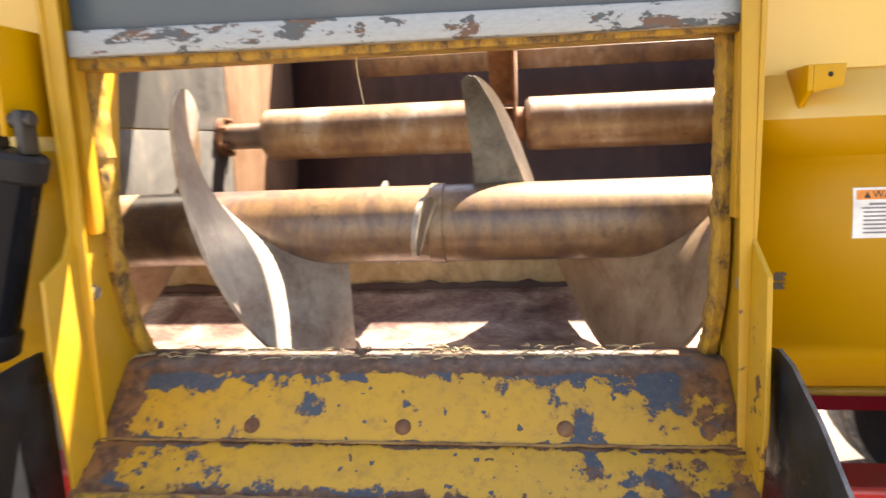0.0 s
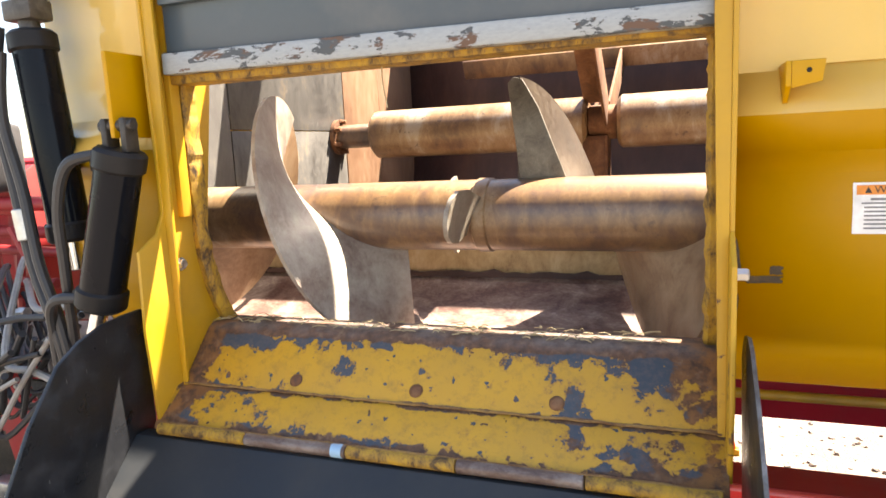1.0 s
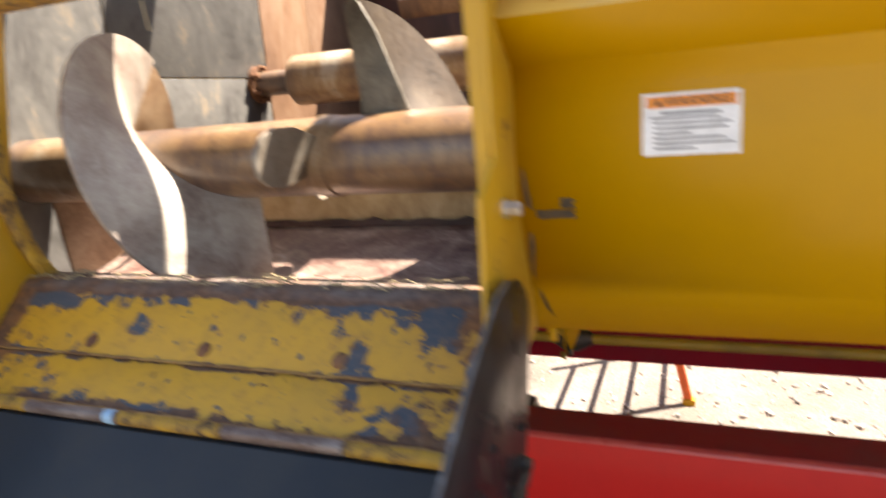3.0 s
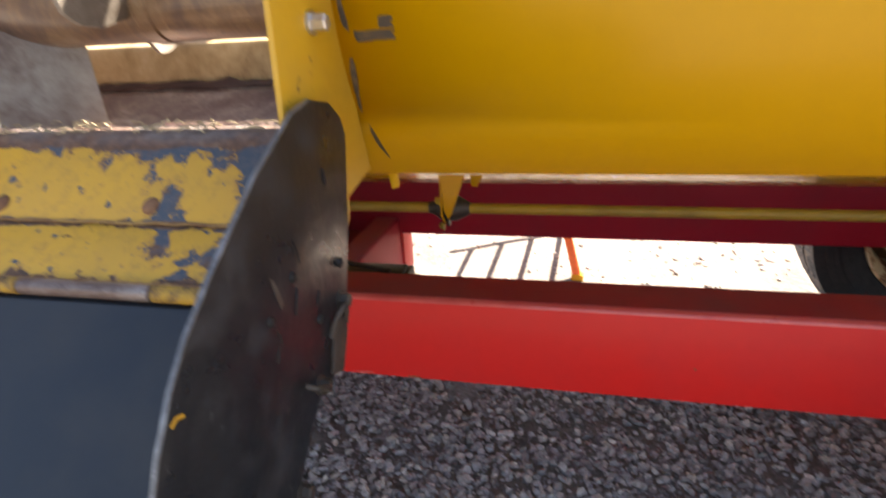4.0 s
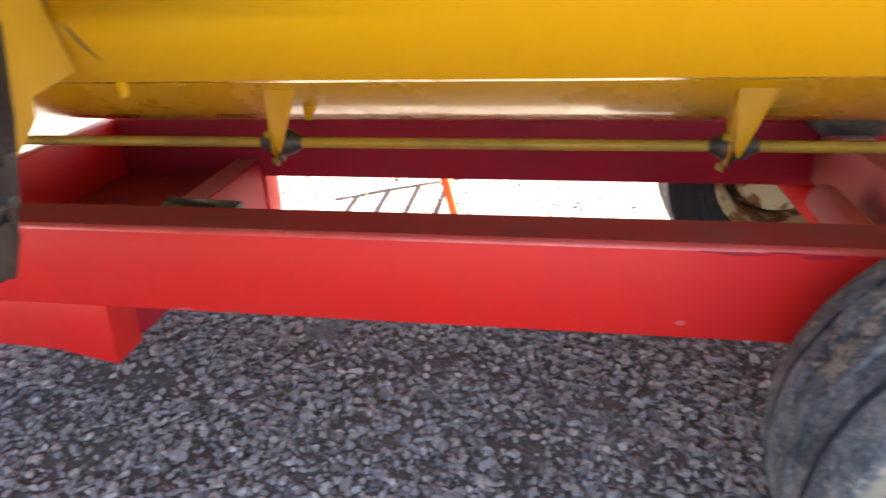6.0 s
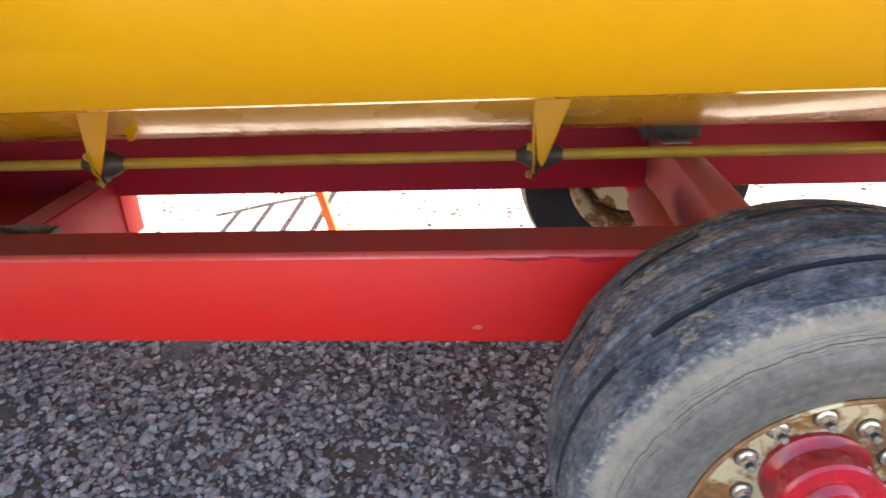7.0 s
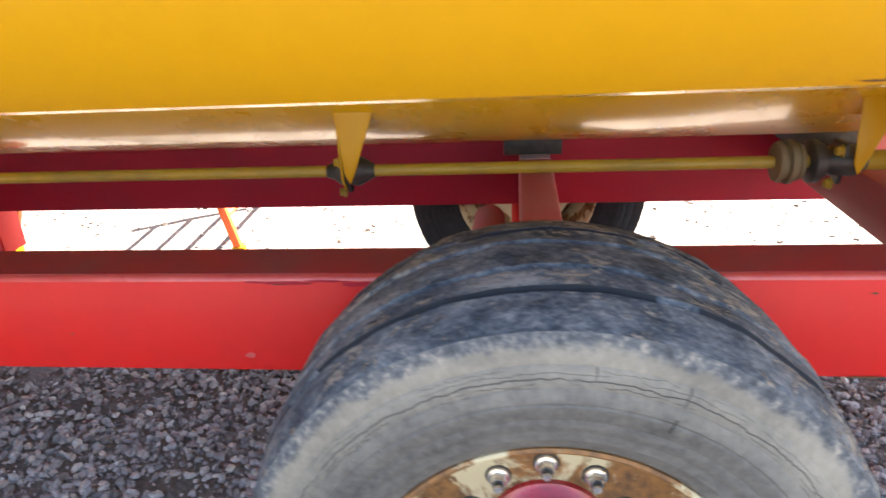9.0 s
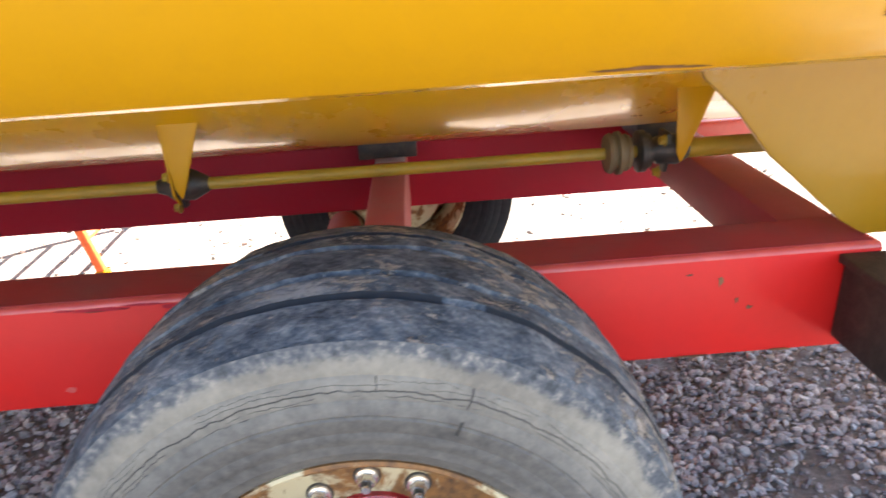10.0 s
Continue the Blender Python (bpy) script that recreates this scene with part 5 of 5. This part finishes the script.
c1 = cylinder("hydraulic_cylinder", (-0.548, 1.0, 1.715), (-0.632, 0.99, 1.43), 0.046, (-0.69, 0.97, 1.23), "short black hydraulic cylinder with a chromed rod beside the opening")
part("clevis", merge(box(-0.575, -0.56, 0.985, 1.02, 1.73, 1.80, 0.004), box(-0.525, -0.51, 0.985, 1.02, 1.73, 1.80, 0.004), rod((-0.585, 1.0, 1.785), (-0.50, 1.0, 1.785), 0.012)), GREASE, c1, "greasy clevis and pin")
part("cylinder_bracket", box(-0.549, -0.537, 0.985, 1.16, 1.76, 1.93, 0.003), YELLOW, tub, "yellow cylinder bracket plate")
part("hose", tube([(-0.60, 0.99, 1.73), (-0.66, 0.97, 1.71), (-0.70, 0.97, 1.62), (-0.715, 0.98, 1.5), (-0.74, 1.0, 1.38), (-0.80, 1.05, 1.2)], 0.012), HOSE, c1, "black hydraulic hose")
part("hose", tube([(-0.66, 0.98, 1.43), (-0.75, 0.97, 1.42), (-0.80, 1.0, 1.33), (-0.82, 1.02, 1.15)], 0.012), HOSE, c1, "black hydraulic hose")
c2 = cylinder("hydraulic_cylinder", (-0.838, 1.08, 1.985), (-0.802, 1.08, 1.56), 0.045, (-0.795, 1.08, 1.47), "long black hydraulic cylinder upright beside the tub")
part("rod_eye", merge(rod((-0.838, 1.08, 2.0), (-0.87, 1.08, 2.22), 0.022, 16), box(-0.885, -0.80, 1.05, 1.11, 2.03, 2.075, 0.006), rod((-0.86, 1.02, 2.10), (-0.86, 1.14, 2.10), 0.02, 14)), WORN_STEEL, c2, "grey rod end and pin")
part("hose", tube([(-0.90, 1.05, 2.02), (-0.915, 1.03, 1.85), (-0.88, 1.02, 1.65), (-0.845, 1.01, 1.48), (-0.79, 1.0, 1.34), (-0.77, 1.02, 1.1)], 0.013), HOSE, c2, "black hydraulic hose")
part("hose", tube([(-0.865, 1.02, 1.96), (-0.875, 1.01, 1.82), (-0.845, 1.01, 1.66), (-0.815, 1.0, 1.5), (-0.78, 1.0, 1.38), (-0.755, 1.01, 1.18)], 0.012), HOSE, c2, "black hydraulic hose")
part("hose_fitting", rod((-0.858, 1.005, 1.62), (-0.85, 1.005, 1.55), 0.017, 12), ZINC, c2, "bright hose fitting")

# ---- ladder behind the wagon ----
ladder = thing("ladder", (0.75, 3.9, 0.0), "orange ladder leaning behind the wagon on the gravel", "ladder")
lean = Matrix(((1, 0, -0.22, 0), (0, 1, 0, 0), (0, 0, 1, 0), (0, 0, 0, 1)))
part("stringer", box(0.77, 0.812, 3.58, 3.615, 0.03, 1.15, 0.004, lean), ORANGE, ladder)
part("stringer", box(0.75, 0.792, 4.34, 4.375, 0.03, 1.15, 0.004, lean), ORANGE, ladder)
for y in (3.597, 4.357):
    part("foot", box(0.755, 0.82, y - 0.022, y + 0.022, -0.02, 0.035, 0.004), YELLOW, ladder, "yellow rubber foot")
for k in range(4):
    z = 0.2 + 0.26 * k
    part("rung", rod((0.785 - 0.22 * z, 3.6, z), (0.77 - 0.22 * z, 4.355, z), 0.016, 14), ORANGE, ladder)

stand = thing("support_stand", (-0.53, 3.62, 0.0), "orange steel support stand with yellow feet on the gravel", "stand")
part("leg", box(-0.55, -0.515, 3.60, 3.635, 0.03, 0.9, 0.004, Matrix(((1, 0, 0.42, 0), (0, 1, 0, 0), (0, 0, 1, 0), (0, 0, 0, 1)))), ORANGE, stand)
part("leg", box(-0.59, -0.555, 3.60, 3.635, 0.03, 0.9, 0.004, Matrix(((1, 0, -0.30, 0), (0, 1, 0, 0), (0, 0, 1, 0), (0, 0, 0, 1)))), YELLOW, stand, "yellow leg")
part("foot", box(-0.63, -0.49, 3.585, 3.65, -0.02, 0.035, 0.004), YELLOW, stand, "yellow foot")
# ---- rear tub support ----
support = plate([(2.95, 1.258), (2.965, 1.17), (2.990, 1.115), (3.028, 1.079), (3.063, 1.045), (3.10, 1.0), (3.14, 0.95), (3.19, 0.906), (3.26, 0.842), (3.32, 0.790), (3.375, 0.757), (4.2, 0.757), (4.2, 1.258)], "y", 1.83, 1.845, 0.004)
part("rear_support", support, PANEL, tub, "glossy amber support panel standing on the rail")

# ---- black box behind the rail ----
tray = thing("tool_tray", (0.23, 2.1, 0.70), "flat greasy black tray bolted behind the red rail", "tray")
part("tray_body", merge(box(0.14, 0.38, 1.972, 2.075, 0.690, 0.724, 0.005), box(0.155, 0.365, 1.985, 2.06, 0.722, 0.733, 0.004), rod((0.15, 2.055, 0.733), (0.33, 1.99, 0.737), 0.009, 10)), GREASE, tray, "greasy black closed tray")
part("tray_bracket", box(0.17, 0.35, 1.956, 2.06, 0.674, 0.690, 0.002), RUST, tray, "rusty carrier strap")
for k in range(4):
    part("tray_slot", box(0.384 + 0.008 * k, 0.387 + 0.008 * k, 1.965, 2.02, 0.675, 0.722, 0.0), STRAW, tray, "pale slotted rib")


# ---- tractor in front ----
def build_tractor():
    t = thing("tractor", (-2.2, 2.2, 0.0), "red tractor rear with hoses and linkage ahead of the tub", "tractor")
    part("gear_housing", merge(box(-3.0, -1.75, 1.75, 2.7, 0.85, 1.55, 0.06), box(-2.8, -1.9, 1.9, 2.55, 1.5, 1.75, 0.05)), TRACTOR_RED, t, "red rear housing")
    part("fender", merge(plate([(1.2, 1.2), (1.5, 1.75), (1.9, 1.82), (1.9, 1.78), (1.52, 1.7), (1.25, 1.2)], "x", -2.6, -2.05, 0.01)), TRACTOR_RED, t, "red fender")
    part("side_plate", plate([(1.62, 1.0), (1.62, 1.66), (1.72, 1.72), (2.0, 1.72), (2.0, 1.0)], "x", -1.74, -1.70, 0.004), TRACTOR_RED, t)
    part("lamp_box", merge(box(-1.86, -1.60, 1.50, 1.62, 1.63, 1.86, 0.02), box(-1.84, -1.62, 1.492, 1.50, 1.66, 1.83, 0.004)), ENGINE_GREY, t, "dark grey plastic box")
    part("valve_block", merge(box(-1.74, -1.60, 1.36, 1.46, 1.22, 1.36, 0.008), rod((-1.6, 1.39, 1.32), (-1.56, 1.39, 1.32), 0.016), rod((-1.6, 1.39, 1.26), (-1.56, 1.39, 1.26), 0.016)), TRACTOR_RED, t, "red valve block")
    for k, z in enumerate((1.60, 1.50, 1.43)):
        part("cross_bar", rod((-1.8, 1.5 + 0.04 * k, z), (-1.35, 1.62, z - 0.02), 0.025 - 0.004 * k), TRACTOR_RED, t)
    part("lift_arm", plate([(-1.72, 1.15), (-1.62, 1.14), (-1.40, 0.72), (-1.46, 0.60), (-1.58, 0.62)], "y", 1.42, 1.47, 0.008), TRACTOR_RED, t, "dusty red lift arm")
    part("link_tube", box(-1.9, -1.25, 1.5, 1.56, 0.78, 0.85, 0.006), TRACTOR_RED, t, "pale dusty link tube")
    part("link_tube", box(-1.65, -1.15, 1.35, 1.41, 0.62, 0.68, 0.006), ZINC, t, "bare square link tube")
    part("power_shaft", merge(rod((-1.75, 1.62, 1.10), (-0.98, 1.75, 1.10), 0.055), lathe([(0, 0.06), (0.1, 0.085), (0.13, 0.085), (0.14, 0.07)], (-1.45, 1.67, 1.10), (1, 0.17, 0), 24)), GREY_HOSE, t, "grey guarded power shaft")
    rng = random.Random(5)
    for k in range(26):
        z0 = rng.uniform(1.18, 1.42)
        a = Vector((-1.58 + rng.uniform(-0.15, 0.1), 1.40 + rng.uniform(-0.05, 0.15), z0))
        b = Vector((-1.05 + rng.uniform(-0.12, 0.1), 1.2 + rng.uniform(-0.08, 0.1), rng.uniform(1.12, 1.36)))
        sag = rng.uniform(0.03, 0.28)
        mid = (a + b) / 2 - Vector((0, rng.uniform(0, 0.15), sag))
        part("hose", tube([a, a * 0.72 + mid * 0.28 + Vector((0, 0, 0.02)), mid, b * 0.6 + mid * 0.4, b], rng.uniform(0.006, 0.011), 8), GREY_HOSE if k % 5 == 0 else HOSE, t, "grey hydraulic hose" if k % 5 == 0 else "black hydraulic hose")
    for k in range(9):
        a = Vector((-1.60 + 0.055 * k, 1.36 + 0.02 * (k % 3), 1.16 + 0.035 * (k % 4)))
        part("fitting", merge(rod(a, a + Vector((0.05, 0, 0.005)), 0.013, 10), rod(a + Vector((0.045, 0, 0.004)), a + Vector((0.075, 0, 0.006)), 0.018, 6)), ZINC if k % 2 else GREASE, t, "bright hose fitting" if k % 2 else "greasy hose fitting")
    for k in range(5):
        a = Vector((-1.55 + 0.06 * k, 1.38, 1.05 - 0.03 * k))
        part("pipe", tube([a, a + Vector((0.12, 0, -0.12)), a + Vector((0.22, -0.04, -0.3 + 0.04 * k)), a + Vector((0.34, 0.0, -0.36))], 0.008, 8), GREY_HOSE if k % 2 else TRACTOR_RED, t)
    for pts, r in (([(-1.565, 1.500, 1.517), (-1.530, 1.500, 1.451), (-1.488, 1.500, 1.367)], 0.014), ([(-1.669, 1.500, 1.488), (-1.650, 1.500, 1.411), (-1.661, 1.500, 1.313)], 0.014), ([(-1.937, 1.600, 1.571), (-1.609, 1.600, 1.568)], 0.022), ([(-1.666, 1.600, 1.435), (-1.701, 1.600, 1.188)], 0.018)):
        part("lever", tube(pts, r, 8), TRACTOR_RED, t, "bent red lever")
    part("lift_link", tube([(-1.794, 1.500, 1.207), (-1.643, 1.500, 0.867)], 0.032, 12), PINK_DUST, t, "faded pink lift link")
    part("valve_body", merge(rod((-1.723, 1.500, 1.295), (-1.578, 1.500, 1.305), 0.045, 4), rod((-1.572, 1.500, 1.332), (-1.389, 1.500, 1.331), 0.018, 12)), TRACTOR_RED, t, "red valve body")
    part("undercarriage", merge(box(-3.0, -1.8, 1.8, 2.6, 0.35, 0.85, 0.05), rod((-2.4, 1.0, 0.75), (-2.4, 3.4, 0.75), 0.12)), GREASE, t, "dark axle housing")
    for y in (0.75, 3.35):
        part("rear_tyre", lathe([(-0.2, 0.6), (-0.22, 0.72), (-0.16, 0.78), (0.16, 0.78), (0.22, 0.72), (0.2, 0.6), (0.15, 0.45), (0.0, 0.43), (-0.15, 0.45)], (-2.75, y, 0.77), (0, 1, 0), 60, False), TREAD, t, "black rear tyre")


build_tractor()


# ---- straw on the sill ----
def build_straw():
    rng = random.Random(9)
    parts = []
    for k in range(150):
        x = rng.choice((-0.42, -0.28, -0.12, 0.05, 0.12, 0.28, 0.42)) + rng.gauss(0, 0.05)
        if not OX0 + 0.02 < x < OX1 - 0.02:
            continue
        y = rng.uniform(1.165, 1.235)
        z = 1.3355 + rng.uniform(0, 0.005)
        a = rng.gauss(0, 0.5)
        ln = rng.uniform(0.006, 0.021)
        d = Vector((math.cos(a), math.sin(a) * 0.5, rng.uniform(-0.08, 0.25)))
        p = Vector((x, y, z))
        parts.append(tube([p - d * ln, p + Vector((0, 0, rng.uniform(0, 0.006))), p + d * ln], rng.uniform(0.0007, 0.0016), 4, 2))
    parts.append(tube([(-0.01, 1.128, 1.872), (-0.008, 1.122, 1.84), (0.0, 1.12, 1.79)], 0.0014, 4, 3))
    bm = merge(*parts)
    solo("straw", bm, STRAW, "dry straw stalks lying along the sill ledge", "straw", "stuff")


build_straw()


# ---- scuffs and burnt paint on the tub ----
def front_y(z):
    return AY - math.sqrt(max(AR ** 2 - (z - AZ) ** 2, 1e-6))


def scuff(name, x, z, w, h, seed, mat, label, tilt=0.0, ragged=0.35):
    """An irregular flake mark lying on the tub's curved front."""
    rng = random.Random(seed)
    bm = bmesh.new()
    k = 26
    ring = []
    for i in range(k):
        a = 2 * math.pi * i / k
        r = 1 + ragged * math.sin(3 * a + seed) + rng.uniform(-ragged, ragged) * 0.8
        u, v = 0.5 * w * r * math.cos(a), 0.5 * h * r * math.sin(a)
        px, pz = x + u * math.cos(tilt) - v * math.sin(tilt), z + u * math.sin(tilt) + v * math.cos(tilt)
        ring.append((px, max(min(pz, 1.66), 1.229)))
    mid = bm.verts.new((x, front_y(z) - 0.0012, z))
    inner = [bm.verts.new(((p + x) / 2, front_y((q + z) / 2) - 0.0012, (q + z) / 2)) for p, q in ring]
    outer = [bm.verts.new((p, front_y(q) - 0.0008, q)) for p, q in ring]
    for i in range(k):
        j = (i + 1) % k
        bm.faces.new((mid, inner[i], inner[j]))
        bm.faces.new((inner[i], outer[i], outer[j], inner[j]))
    part(name, bm, mat, tub, label)


scuff("scuff", 2.70, 1.236, 0.13, 0.005, 3, RUST, "brown scrape through the yellow paint", -0.02)


def block_mark(x0, x1, z0, z1, seed):
    """A burnt block with uneven edges on the tub's curved front."""
    rng = random.Random(seed)
    bm = bmesh.new()
    rows = []
    for i in range(7):
        z = z0 + (z1 - z0) * i / 6
        a, b = x0 + rng.uniform(-0.002, 0.002), x1 + rng.uniform(-0.003, 0.003)
        rows.append([bm.verts.new((a + (b - a) * k / 4, front_y(z) - 0.0011, z + rng.uniform(-0.0008, 0.0008))) for k in range(5)])
    for r, q in zip(rows, rows[1:]):
        for k in range(4):
            bm.faces.new((r[k], r[k + 1], q[k + 1], q[k]))
    part("burn_mark", bm, SOOT, tub, "burnt dark weld mark")


block_mark(0.630, 0.684, 1.457, 1.470, 2)
block_mark(0.667, 0.684, 1.473, 1.488, 8)
scuff("burn_mark", 0.616, 1.50, 0.008, 0.06, 4, SOOT, "sooty streak along the weld", 0.1, 0.15)
scuff("burn_mark", 0.614, 1.40, 0.008, 0.08, 6, SOOT, "sooty streak along the weld", -0.1, 0.15)
scuff("burn_mark", 0.618, 1.30, 0.007, 0.06, 5, SOOT, "sooty streak along the weld", 0.15, 0.15)
scuff("scuff", 2.93, 1.285, 0.02, 0.006, 7, RUST, "small chip in the paint")


def rail_mark(x, z, w, h, seed, mat, label):
    """A small chip or smear on the near rail's outer face."""
    rng = random.Random(seed)
    ring = []
    for i in range(14):
        a = 2 * math.pi * i / 14
        r = 1 + rng.uniform(-0.4, 0.3)
        ring.append((x + 0.5 * w * r * math.cos(a), z + 0.5 * h * r * math.sin(a)))
    part("paint_chip", plate(ring, "y", 1.7908, 1.7924, 0), mat, near, label)


for k, (x, z, w, h) in enumerate(((3.05, 0.69, 0.012, 0.03), (3.09, 0.64, 0.01, 0.016), (3.12, 0.62, 0.016, 0.012), (2.98, 0.71, 0.02, 0.006), (0.45, 0.508, 0.05, 0.006), (1.18, 0.60, 0.008, 0.006), (3.0, 0.503, 0.09, 0.006), (3.2, 0.503, 0.08, 0.008), (1.72, 0.733, 0.05, 0.004), (1.78, 0.735, 0.03, 0.003))):
    rail_mark(x, z, w * 0.8, h * 0.8, k, RUST, "brown chip in the red paint")
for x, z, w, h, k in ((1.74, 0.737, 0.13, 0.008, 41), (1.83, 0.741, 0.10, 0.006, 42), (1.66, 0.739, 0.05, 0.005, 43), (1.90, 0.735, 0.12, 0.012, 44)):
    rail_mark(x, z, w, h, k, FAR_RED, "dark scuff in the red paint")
rail_mark(0.30, 0.51, 0.07, 0.007, 31, RED_WORN, "pale rubbed spot in the red paint")
rail_mark(1.62, 0.545, 0.03, 0.012, 32, RED_WORN, "pale rubbed spot in the red paint")
